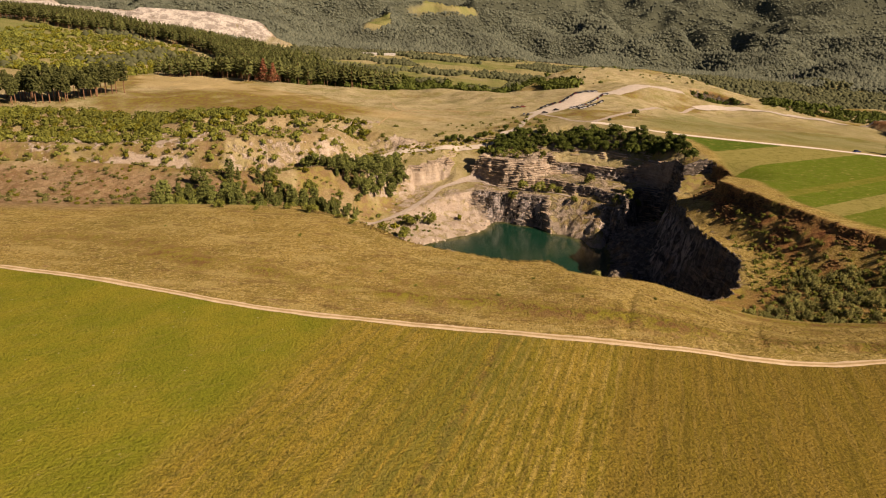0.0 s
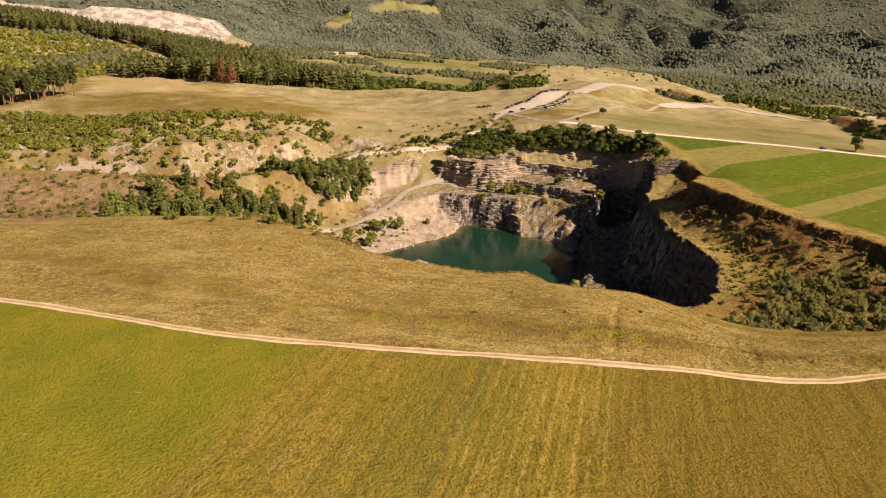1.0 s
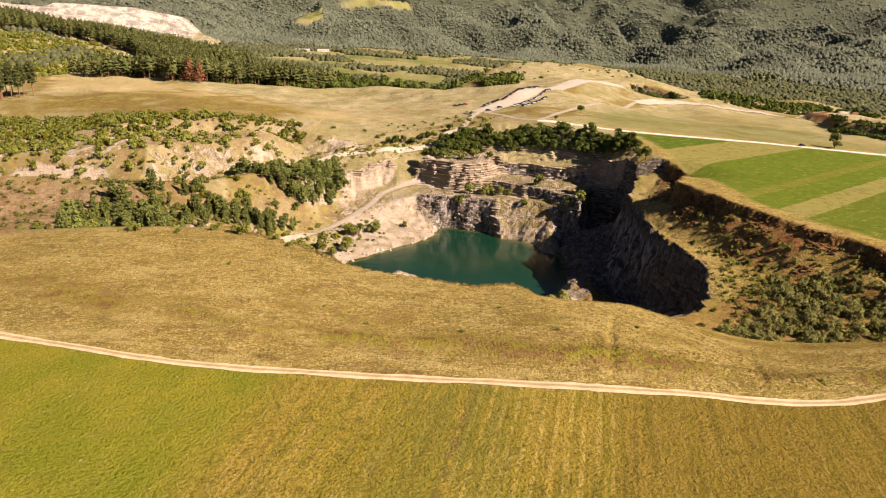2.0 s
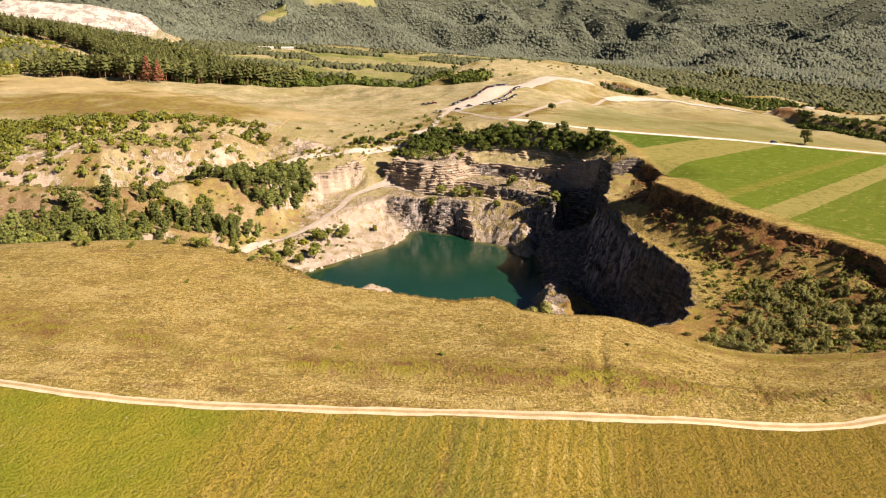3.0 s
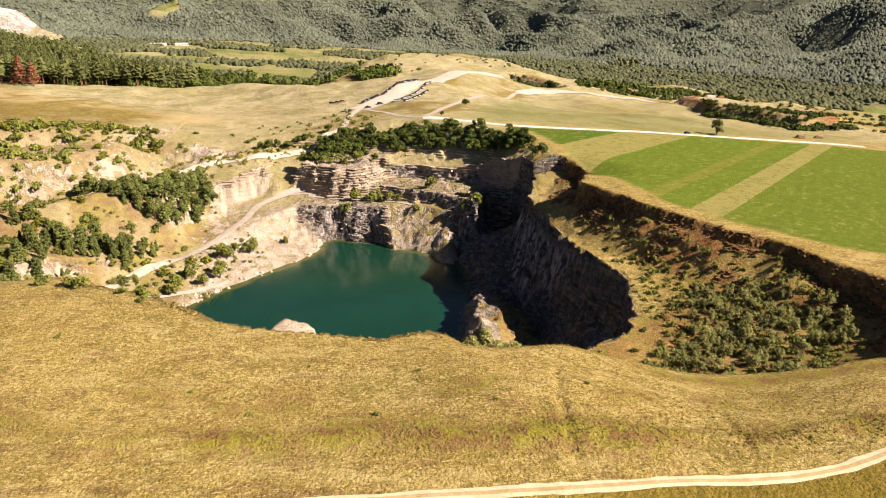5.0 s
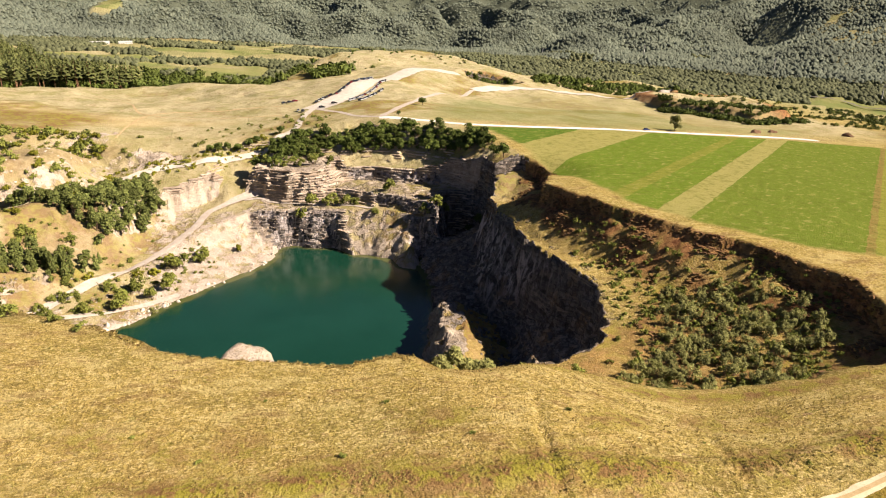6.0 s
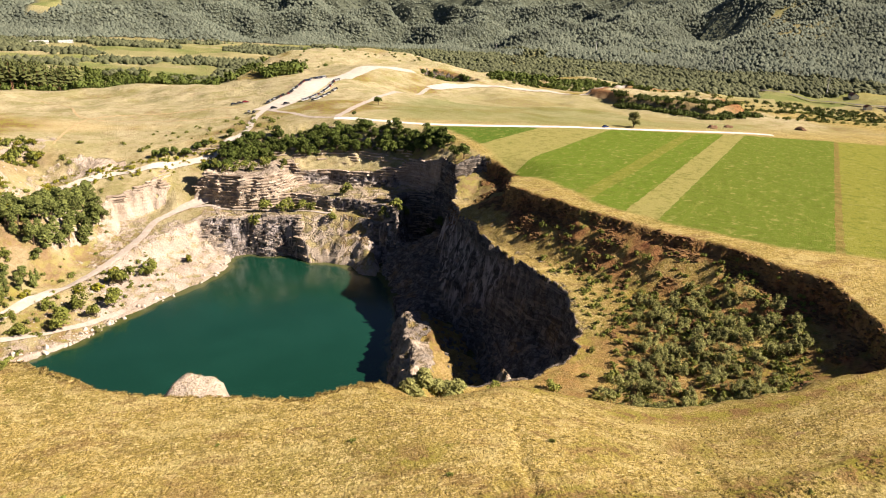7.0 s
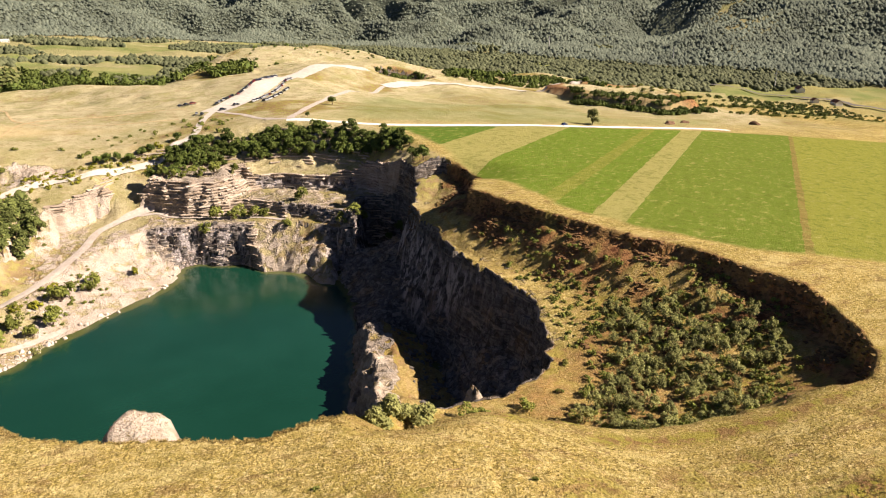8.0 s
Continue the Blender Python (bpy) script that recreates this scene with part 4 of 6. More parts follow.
for name, grid in (("rocky", ROCKY), ("pale", PALE), ("heather", HEATHER), ("earth", EARTH), ("woods", WOODS), ("pasture", PASTURE), ("mown", MOWN), ("lush", LUSH), ("hay", HAY), ("weeds", WEEDS), ("hills", HILLS), ("slate_and_shade", SLATE_AND_SHADE), ("gravel", GRAVEL)):
    me.attributes.new(name, "FLOAT", "POINT").data.foreach_set("value", grid.astype(np.float32).ravel())
ground = tagged(new("ground", me), "rolling dry grassland with mown fields and a stone quarry", "ground", kind="structure")

# ---- the lake ----
wx, wy = np.meshgrid(np.linspace(-95, 165, 131), np.linspace(215, 505, 146))
depth = WATER_Z - sampled(GZ, wx, wy)
me = mesh_of("water", np.stack([wx, wy, np.full_like(wx, WATER_Z)], -1).reshape(-1, 3), grid_faces(146, 131), [WATER])
me.attributes.new("shallow", "FLOAT", "POINT").data.foreach_set("value", smooth(8.0, 0.0, depth).astype(np.float32).ravel())
tagged(new("water", me), "still deep green quarry lake with shallow olive edges", "water", kind="structure")


def smooth_line(points, step):
    """A rounded polyline, with points about step metres apart."""
    p = np.array(points, float)
    out = []
    for k in range(len(p) - 1):
        a, b, c, d = p[max(k - 1, 0)], p[k], p[k + 1], p[min(k + 2, len(p) - 1)]
        for t in np.linspace(0, 1, max(2, int(np.hypot(*(c - b)) / step)), endpoint=False):
            out.append(0.5 * ((2 * b) + (c - a) * t + (2 * a - 5 * b + 4 * c - d) * t * t + (3 * b - a - 3 * c + d) * t**3))
    return np.array(out + [p[-1]])


def road(name, points, width, mat, label, lift=0.1, step=1.5, ragged=0.25, taper=0.0, middle=None):
    """A strip of bare ground laid over the terrain."""
    line = smooth_line(points, step)
    way = np.gradient(line, axis=0)
    side = np.stack([-way[:, 1], way[:, 0]], 1) / np.hypot(way[:, 0], way[:, 1])[:, None]
    rows = []
    for k, s in enumerate(np.linspace(-1, 1, 7)):
        half = width / 2 * (1 - taper * np.linspace(0, 1, len(line)))
        w = s * half * (1 + (ragged * fbm(line[:, 0] + 50 * s, line[:, 1], 5.0, 3, 81) if abs(s) > 0.9 else 0))
        at = line + side * w[:, None]
        z = sampled(GZ, at[:, 0], at[:, 1]) + lift - (0.07 if abs(s) > 0.9 else 0) - (0.05 if 0.4 < abs(s) < 0.8 else 0)
        rows.append(np.c_[at, z])
    me = mesh_of(name, np.concatenate(rows), grid_faces(7, len(line))[:, ::-1], [mat] + ([middle] if middle else []))
    if middle:
        strip = np.repeat(np.arange(6), len(line) - 1)
        me.polygons.foreach_set("material_index", ((strip == 2) | (strip == 3)).astype(np.int32))
    return tagged(new(name, me), label, "road", kind="structure")


road("road_1", TRACK, 2.8, DIRT_TRACK, "pale dirt farm track with two worn wheel ruts", 0.16, 1.0, 0.45, 0.0, WORN_GRASS)
road("road_2", [(117, 571), (124, 568), (143, 557), (178, 544), (241, 543), (286, 544), (338, 538), (434, 530), (462, 522)], 7.5, WHITE_GRAVEL, "straight white gravel road along the green fields", 0.25, 3.0)
road("road_3", [(119, 572), (140, 614), (176, 673), (226, 744), (287, 828)], 5.0, CRUSHED, "narrow gravel road curving over the hill", 0.4, 3.0)
road("road_4", [(-60, 548), (-26, 556), (-7, 557), (10, 563), (28, 566), (43, 571), (55, 577), (62, 588), (69, 616), (80, 650), (90, 667)], 5.0, PARKING, "winding pale gravel road up to the parking place", 0.7, 2.0)
road("road_6", [(287, 828), (330, 846), (390, 858), (440, 856), (482, 842), (530, 866), (600, 905), (680, 950)], 14.0, PARKING, "wide pale gravel lane behind the grassy mounds", 0.6, 3.0)
road("road_5", [(88, 660), (100, 628), (108, 588), (120, 572)], 4.0, CRUSHED, "short gravel lane between parking place and road", 0.25, 2.5)
road("parking_ground", [(84, 660), (96, 672), (106, 684), (130, 722), (156, 765), (185, 818), (215, 858), (245, 880), (290, 890)], 20.0, PARKING, "wide pale gravel parking place on the hilltop", 0.35, 3.0, 0.12)
road("path_5", [(69, 682), (31, 691), (-6, 693), (-38, 682), (-50, 640), (-55, 596)], 2.6, WORN_GRASS, "faint trodden path across the dry hill", 0.2, 2.0, 0.5, 0.5)
road("path_6", [(59, 651), (8, 661), (-43, 689), (-58, 760), (-90, 808)], 2.4, WORN_GRASS, "faint trodden path over the hill crest", 0.2, 2.0, 0.5, 0.6)
road("path_1", [(-96, 408), (-81, 419), (-70, 432), (-57, 446), (-33, 473), (-21, 488), (-10, 504), (-3, 518), (14, 530), (28, 534)], 4.6, CRUSHED, "pale gravel ramp leading down into the quarry", 0.9, 1.2)
road("path_2", [(18, 531), (30, 528), (45, 516), (63, 508), (80, 498), (92, 488)], 2.2, CRUSHED, "narrow footpath along the quarry bench", 0.4, 1.2)
road("path_4", [(-84, 416), (-69, 417), (-54, 420), (-38, 427), (-21, 440)], 3.2, CRUSHED, "pale trodden path beside the lake", 0.4, 1.2)
road("path_3", [(-420, 490), (-250, 482), (-210, 476), (-177, 470), (-150, 467), (-126, 473), (-94, 492), (-60, 520)], 4.0, DIRT_TRACK, "dusty haul track along the scrubby terrace", 0.4, 1.5)


# ---- plants ----
def part(name, me, parent, label=""):
    ob = new(name, me)
    ob.parent = parent
    return tagged(ob, label)


def leaf_quads(rng, centres, radii, count, size, lift=0.3, droop=0.0):
    """Small leaf sprays set round the given lobes."""
    k = rng.integers(0, len(centres), count)
    way = rng.normal(size=(count, 3))
    way /= np.linalg.norm(way, axis=1)[:, None]
    way[:, 2] = np.where(way[:, 2] < -0.5, -way[:, 2], way[:, 2])
    at = centres[k] + way * radii[k] * rng.uniform(0.55, 1.05, (count, 1))
    normal = way * 0.7 + rng.normal(size=(count, 3)) * 0.55 + [0, 0, lift]
    normal /= np.linalg.norm(normal, axis=1)[:, None]
    u = np.cross(normal, rng.normal(size=(count, 3)))
    u /= np.linalg.norm(u, axis=1)[:, None]
    v = np.cross(normal, u)
    s = size * rng.uniform(0.6, 1.35, (count, 1))
    fold = normal * s * 0.25
    verts = np.stack([at - u * s + fold, at - v * s * 0.6, at + u * s + fold, at + v * s * 0.6 - [0, 0, droop]], 1).reshape(-1, 3)
    return verts, np.arange(count * 4).reshape(-1, 4)


def limb(points, radii, sides=6):
    """A tapered round limb through the points."""
    p, rows = np.array(points, float), []
    for k, (c, r) in enumerate(zip(p, radii)):
        way = p[min(k + 1, len(p) - 1)] - p[max(k - 1, 0)]
        way /= np.linalg.norm(way)
        u = np.cross(way, [0.31, 0.95, 0.05])
        u /= np.linalg.norm(u)
        v = np.cross(way, u)
        a = np.linspace(0, 2 * np.pi, sides, endpoint=False)[:, None]
        rows.append(c + r * (np.cos(a) * u + np.sin(a) * v))
    faces = [[i * sides + j, i * sides + (j + 1) % sides, (i + 1) * sides + (j + 1) % sides, (i + 1) * sides + j] for i in range(len(p) - 1) for j in range(sides)]
    return np.concatenate(rows), np.array(faces)


def joined(parts):
    verts, faces, n = [], [], 0
    for v, f in parts:
        verts.append(v)
        faces.append(f + n)
        n += len(v)
    return np.concatenate(verts), np.concatenate(faces)


def broadleaf(seed, tall, wide, leaf, bark=BARK, leaves=520, size=0.6, bare=0.22, name="tree"):
    rng = np.random.default_rng(seed)
    lobes = 11
    a = rng.uniform(0, 2 * np.pi, lobes)
    r = wide * np.sqrt(rng.uniform(0.05, 0.6, lobes))
    z = tall * rng.uniform(bare + 0.2, 0.84, lobes)
    r *= np.clip(1.25 - z / tall, 0.35, 1)
    centres = np.stack([r * np.cos(a), r * np.sin(a), z], 1)
    radii = np.stack([wide * rng.uniform(0.32, 0.5, lobes)] * 2 + [tall * rng.uniform(0.13, 0.2, lobes)], 1)
    root = new(name)
    limbs = [limb([(0, 0, -0.6), (0.05, 0, tall * bare), (0.1, 0.1, tall * 0.55), (0, 0.1, tall * 0.8)], [0.05 * wide + 0.06, 0.045 * wide + 0.03, 0.06, 0.02])]
    for c in centres[:6]:
        limbs.append(limb([(0.03, 0, tall * (bare + 0.05)), tuple(c * [0.5, 0.5, 0.8]), tuple(c)], [0.03 * wide, 0.02 * wide, 0.02], 5))
    part("trunk", mesh_of("trunk", *joined(limbs), [bark]), root)
    part("crown", mesh_of("crown", *leaf_quads(rng, centres, radii, leaves, size), [leaf], True), root)
    return root


def shrub(seed, tall, wide, leaf, leaves=260, size=0.4, name="shrub", lift=0.3):
    rng = np.random.default_rng(seed)
    lobes = 8
    a = rng.uniform(0, 2 * np.pi, lobes)
    r = wide * np.sqrt(rng.uniform(0, 0.55, lobes))
    centres = np.stack([r * np.cos(a), r * np.sin(a), tall * rng.uniform(0.2, 0.68, lobes)], 1)
    radii = np.stack([wide * rng.uniform(0.28, 0.5, lobes)] * 2 + [tall * rng.uniform(0.2, 0.34, lobes)], 1)
    root = new(name)
    stems = [limb([(0, 0, -0.4), tuple(c * 0.5), tuple(c)], [0.09, 0.06, 0.02], 5) for c in centres[:6]]
    part("stem", mesh_of("stem", *joined(stems), [BARK]), root)
    part("foliage", mesh_of("foliage", *leaf_quads(rng, centres, radii, leaves, size, lift), [leaf], True), root)
    return root


def pine(seed, tall, wide, bare, leaf=NEEDLE, leaves=420, size=0.55, slim=False, name="pine_tree"):
    """A trunk with whorls of needled boughs; slim ones taper to a point."""
    rng = np.random.default_rng(seed)
    whorls = 9 if slim else 7
    centres, radii = [], []
    for k in range(whorls):
        f = (k + 0.5) / whorls
        z = tall * (bare + (1 - bare) * f * 0.97)
        reach = wide * ((1.05 - f) if slim else (0.55 + 0.9 * f * (1 - f) * 2) * (1 - 0.35 * f))
        for b in range(5):
            a = 2 * np.pi * (b + rng.uniform(-0.3, 0.3)) / 5 + k
            d = reach * rng.uniform(0.45, 0.75)
            centres.append((d * np.cos(a), d * np.sin(a), z + rng.uniform(-0.3, 0.3)))
            radii.append((reach * 0.42, reach * 0.42, tall * (0.045 if slim else 0.055)))
    centres, radii = np.array(centres), np.array(radii)
    root = new(name)
    limbs = [limb([(0, 0, -0.6), (0.05, 0.02, tall * 0.4), (0, 0.06, tall * 0.98)], [0.018 * tall, 0.013 * tall, 0.02])]
    limbs += [limb([(0, 0, c[2] - 0.25), tuple(c)], [0.05, 0.015], 4) for c in centres[::3]]
    part("trunk", mesh_of("trunk", *joined(limbs), [PINE_BARK]), root)
    part("crown", mesh_of("crown", *leaf_quads(rng, centres, radii, leaves, size, 0.5, 0.1), [leaf], True), root)
    return root


def spot(x, y, size=1.0, turn=0.0, sink=0.0, tall=1.0):
    return Matrix.LocRotScale((x, y, height(x, y) - sink), Euler((0, 0, turn)), (size, size, size * tall))


def scatter(poly, count, seed, gap):
    """Places within a polygon, no two nearer than gap."""
    rng = np.random.default_rng(seed)
    p = np.array(poly, float)
    out = []
    for _ in range(count * 30):
        x, y = rng.uniform(p[:, 0].min(), p[:, 0].max()), rng.uniform(p[:, 1].min(), p[:, 1].max())
        if inside(poly, np.array([x]), np.array([y]))[0] > 0 and all((x - a) ** 2 + (y - b) ** 2 > gap * gap for a, b in out):
            out.append((x, y))
            if len(out) >= count:
                break
    return out


def plant(kinds, places, seed, low, high, label, category, group, sink=0.1):
    """Sets one tree or shrub on each place; the first ones are the built ones themselves."""
    rng = np.random.default_rng(seed)
    for k, (x, y) in enumerate(places):
        m = spot(x, y, rng.uniform(low, high), rng.uniform(0, 6.28), sink, rng.uniform(0.85, 1.15))
        if k < len(kinds):
            kinds[k].matrix_basis = m
            ob = kinds[k]
        else:
            ob = copy_thing(kinds[k % len(kinds)], m)
        tagged(ob, label, category, group)


# the dark belt of trees above the quarry wall
belt = scatter([(44, 550), (82, 551), (105, 547), (132, 531), (150, 510), (159, 484), (168, 484), (165, 512), (145, 542), (112, 560), (70, 568), (42, 566)], 150, 1, 2.8)
plant([broadleaf(s, 9.0, 5.0, BROADLEAF, leaves=760, size=0.6, bare=0.0) for s in (1, 2, 3, 8)], belt, 5, 0.5, 1.1, "dense dark green broadleaf tree above the quarry wall", "tree", "tree belt above the quarry")
plant([broadleaf(s, 7.5, 4.2, BROADLEAF, leaves=420, size=0.7) for s in (4, 5)], [(150, 462), (155, 455), (158, 448), (146, 470), (36, 540), (42, 541), (30, 544)], 6, 0.8, 1.2, "low dark green tree on the quarry's brink", "tree", "trees on the quarry's brink")

# conifers and shrubs of the left basin
fir = [pine(11, 10.0, 3.5, 0.02, leaves=820, size=0.6), pine(12, 11.5, 3.6, 0.02, slim=True, leaves=820, size=0.62), broadleaf(13, 8.5, 3.8, NEEDLE, leaves=760, size=0.55, bare=0.02, name="pine_tree")]
stand = scatter([(-168, 440), (-132, 458), (-108, 466), (-98, 452), (-90, 425), (-78, 390), (-74, 320), (-84, 288), (-118, 288), (-150, 330)], 160, 2, 4.4) + scatter([(-96, 438), (-76, 438), (-57, 455), (-58, 468), (-80, 458), (-98, 452)], 26, 22, 4.2)
plant(fir, stand, 7, 0.6, 1.25, "bushy young conifer with dark blue-green needles", "conifer", "conifers on the basin slope")
plant([pine(14, 11.0, 3.7, 0.02, leaves=820, size=0.62), broadleaf(15, 9.5, 4.2, NEEDLE, leaves=800, size=0.58, bare=0.03, name="pine_tree")], scatter([(-104, 500), (-78, 518), (-60, 536), (-33, 537), (-27, 522), (-34, 504), (-46, 492), (-56, 476), (-64, 482), (-84, 492)], 96, 3, 4.2), 8, 0.6, 1.25, "young conifer with green needles on stony slope", "conifer", "conifers beside the pale cliff")
plant([shrub(s, 6.5, 4.4, SHRUB_LEAF, 420, 0.6) for s in (21, 22)], scatter([(-165, 436), (-130, 470), (-98, 478), (-60, 470), (-60, 440), (-80, 400), (-70, 300), (-135, 286), (-150, 330)], 110, 4, 3.4), 9, 0.45, 1.0, "rounded green shrub among the young conifers", "shrub", "shrubs on the basin slope")

# grey thicket in the right basin
thicket = [(104, 236), (118, 214), (138, 214), (160, 222), (178, 236), (180, 258), (168, 278), (150, 284), (136, 268), (128, 250)]
plant([shrub(s, 4.6, 2.5, OLIVE_LEAF, 520, 0.27, "thicket_shrub", 0.8) for s in (31, 32, 33, 36)], scatter(thicket, 230, 5, 2.1), 10, 0.4, 1.1, "grey-green thicket shrub with dense small leaves", "shrub", "thicket in the right basin")
plant([shrub(s, 4.4, 3.2, SHRUB_LEAF, 320, 0.45) for s in (34, 35)], scatter(thicket, 60, 6, 3.5) + [(150, 318), (153, 330), (147, 342), (158, 312), (143, 300), (163, 296), (140, 352), (136, 285), (128, 262), (150, 300)], 11, 0.55, 1.1, "yellow-green shrub at the thicket's edge", "shrub", "shrubs round the thicket")

# bushes on the benches, the shore and the near rim
plant([shrub(s, 8.5, 4.2, SHRUB_LEAF, 460, 0.65) for s in (41, 42)], [(50, 500), (66, 503), (70, 506), (77, 501), (91, 483), (116, 462), (135, 484), (57, 508), (83, 500), (122, 458), (104, 496), (40, 537), (46, 540), (52, 541), (57, 538), (36, 541), (64, 537), (74, 534)], 12, 0.75, 1.25, "bright green bush on the quarry bench", "bush", "bushes on the bench")
plant([shrub(s, 6.5, 4.0, SHRUB_LEAF, 420, 0.6) for s in (43, 44)], [(-19, 466), (-10, 470), (-26, 444), (-39, 440), (-46, 432), (-52, 440), (-22, 462), (-8, 476), (-47, 424), (-62, 420), (-33, 434), (-70, 430), (-86, 408)], 13, 0.7, 1.25, "dark green bush on the stony shore slope", "bush", "bushes on the shore slope")
plant([shrub(s, 3.6, 3.0, LIME_LEAF, 260, 0.5) for s in (45, 46)], [(10, 486), (-32, 458), (-24, 470), (-40, 455), (-60, 446), (-95, 480), (-70, 500), (-110, 455)], 14, 0.7, 1.2, "lime-yellow low bush on pale gravel", "bush", "lime bushes by the shore")
plant([shrub(51, 6.8, 5.8, OLIVE_LEAF, 2800, 0.50, "rim_bush", 0.6)], [(52, 241)], 15, 1.0, 1.0, "large rounded grey-green bush on the quarry rim", "bush", "bushes on the near rim")
plant([shrub(52, 7.0, 5.6, OLIVE_LEAF, 2000, 0.46, "rim_bush", 0.6)], [(62, 247)], 16, 1.0, 1.0, "pale olive bush leaning over the quarry rim", "bush", "bushes on the near rim")
plant([shrub(s, 3.8, 3.2, SHRUB_LEAF, 320, 0.42) for s in (53, 54)], [(78, 248), (84, 250), (96, 247), (108, 250), (113, 246), (118, 262), (104, 238), (-34, 258), (-52, 272), (-40, 264), (-62, 276), (-74, 272), (-90, 276)], 17, 0.55, 1.1, "small green bush along the quarry rim", "bush", "small bushes on the near rim")
plant([shrub(s, 1.0, 0.8, SHRUB_LEAF, 110, 0.2, "tuft") for s in (55, 56)], [(28, 206), (-19, 207), (62, 193), (5, 214), (-50, 238), (83, 178), (40, 189), (-70, 255), (16, 190), (-100, 246), (96, 166), (-8, 196)], 18, 0.7, 1.2, "small green weed tuft in dry meadow grass", "weed", "weed tufts in the meadow")

reeds = shrub(57, 2.6, 3.4, OLIVE_LEAF, 420, 0.3, "reed_clump")
reeds.matrix_basis = Matrix.Translation((-31.5, 423.0, WATER_Z - 0.2))
tagged(reeds, "dull green reed clump at the lake's shallow edge", "reeds")

# the lone tree by the white road, and trees beside the winding road
lone = broadleaf(61, 12.5, 6.5, OLIVE_LEAF, leaves=1100, size=0.7, bare=0.0, name="lone_tree")
lone.matrix_basis = spot(346, 549, 1.0, 0.4)
tagged(lone, "broad grey-green lone tree beside the white gravel road", "tree")
plant([broadleaf(s, 8.5, 5.0, BROADLEAF, leaves=520, size=0.8) for s in (62, 63)], [(8, 570), (14, 572), (21, 570), (28, 573), (3, 568), (33, 575), (50, 580), (132, 575), (170, 640)], 19, 0.6, 1.15, "round dark green tree beside the gravel road", "tree", "trees by the winding road")

# tall pines at the forest's corner
plant([pine(s, 32.0, 5.6, 0.38, FOREST_NEEDLE, leaves=680, size=1.2, name="tall_pine") for s in (71, 72, 73)], scatter([(-470, 600), (-400, 618), (-340, 645), (-304, 688), (-310, 702), (-350, 690), (-420, 660), (-480, 640)], 110, 7, 3.8), 20, 0.8, 1.1, "tall pine with bare reddish trunk and dark crown", "pine tree", "pines at the field corner")
dead = pine(75, 26.0, 8.5, 0.1, RUST_LEAF, 760, 1.1, True, "dead_pine")
dead.matrix_basis = spot(-200, 806)
tagged(dead, "dead conifer with rust-red needles at the forest edge", "conifer")
tagged(copy_thing(dead, spot(-189, 803, 0.85, 2.0)), "dead conifer with rust-red needles at the forest edge", "conifer")


# ---- woods and scrub past counting ----
def clones(verts, faces, places, seed, low, high, jitter=0.12):
    """Many turned, sized and roughened copies of one small mesh, as arrays."""
    rng = np.random.default_rng(seed)
    n, m = len(places), len(verts)
    s, a = rng.uniform(low, high, n), rng.uniform(0, 2 * np.pi, n)
    v = verts[None] * (s[:, None, None] * (1 + jitter * rng.normal(size=(n, m, 3))))
    c, d = np.cos(a)[:, None], np.sin(a)[:, None]
    x, y = v[..., 0] * c - v[..., 1] * d, v[..., 0] * d + v[..., 1] * c
    out = np.stack([x, y, v[..., 2]], -1) + places[:, None]
    return out.reshape(-1, 3), (faces[None] + (np.arange(n) * m)[:, None, None]).reshape(-1, faces.shape[1])


def dome(rings=((0.0, 0.55), (0.3, 1.0), (0.65, 0.85), (0.9, 0.45)), sides=6):
    """A lumpy crown, open below, about one metre in radius."""
    rows = [np.stack([r * np.cos(np.linspace(0, 2 * np.pi, sides, endpoint=False) + k * 0.5), r * np.sin(np.linspace(0, 2 * np.pi, sides, endpoint=False) + k * 0.5), np.full(sides, z * 1.5)], 1) for k, (z, r) in enumerate(rings)]
    verts = np.concatenate(rows + [[[0, 0, 1.55]]])
    faces = []
    for i in range(len(rings) - 1):
        for j in range(sides):
            a, b, c, d = i * sides + j, i * sides + (j + 1) % sides, (i + 1) * sides + (j + 1) % sides, (i + 1) * sides + j
            faces += [(a, b, c), (a, c, d)]
    top = len(verts) - 1
    faces += [((len(rings) - 1) * sides + j, (len(rings) - 1) * sides + (j + 1) % sides, top) for j in range(sides)]
    return verts, np.array(faces)


def spread(rng, count, x0, x1, y0, y1):
    x, y = rng.uniform(x0, x1, count), rng.uniform(y0, y1, count)
    return x, y


def stuff(name, verts, faces, mat, label, category, flat=True):
    return tagged(new(name, mesh_of(name, verts, faces, [mat], flat)), label, category, kind="stuff")


rng = np.random.default_rng(100)

# forest on the mountain: dense in the part that lies open to the valley
x, y = spread(rng, 900000, -2200, 4300, 200, 4300)
w = sampled(WOODS, x, y)
near_half = np.where(np.hypot(x, y) < 2950, 1.0, 0.2)
keep = (w > 0.35) & (rng.uniform(size=len(x)) < near_half)
for clearing in CLEARINGS:
    keep &= inside(clearing, x, y) < 12 * fbm(x, y, 60, 2, 5)
keep &= (x > -0.72 * y - 60) & (x < 1.7 * (y - 60)) & (x * x + (y - 100) ** 2 < 3900**2)
keep &= (sampled(GZ, x, y) < 130 + 0.06 * np.hypot(x, y)) | (rng.uniform(size=len(x)) < 0.12)
x, y = x[keep][:165000], y[keep][:165000]
a = np.linspace(0, 2 * np.pi, 5, endpoint=False)
v = np.concatenate([np.stack([np.cos(a), np.sin(a), 0.25 + 0.2 * np.cos(3 * a)], 1), [[0.1, 0.0, 1.35]]])
f = np.array([(k, (k + 1) % 5, 5) for k in range(5)])
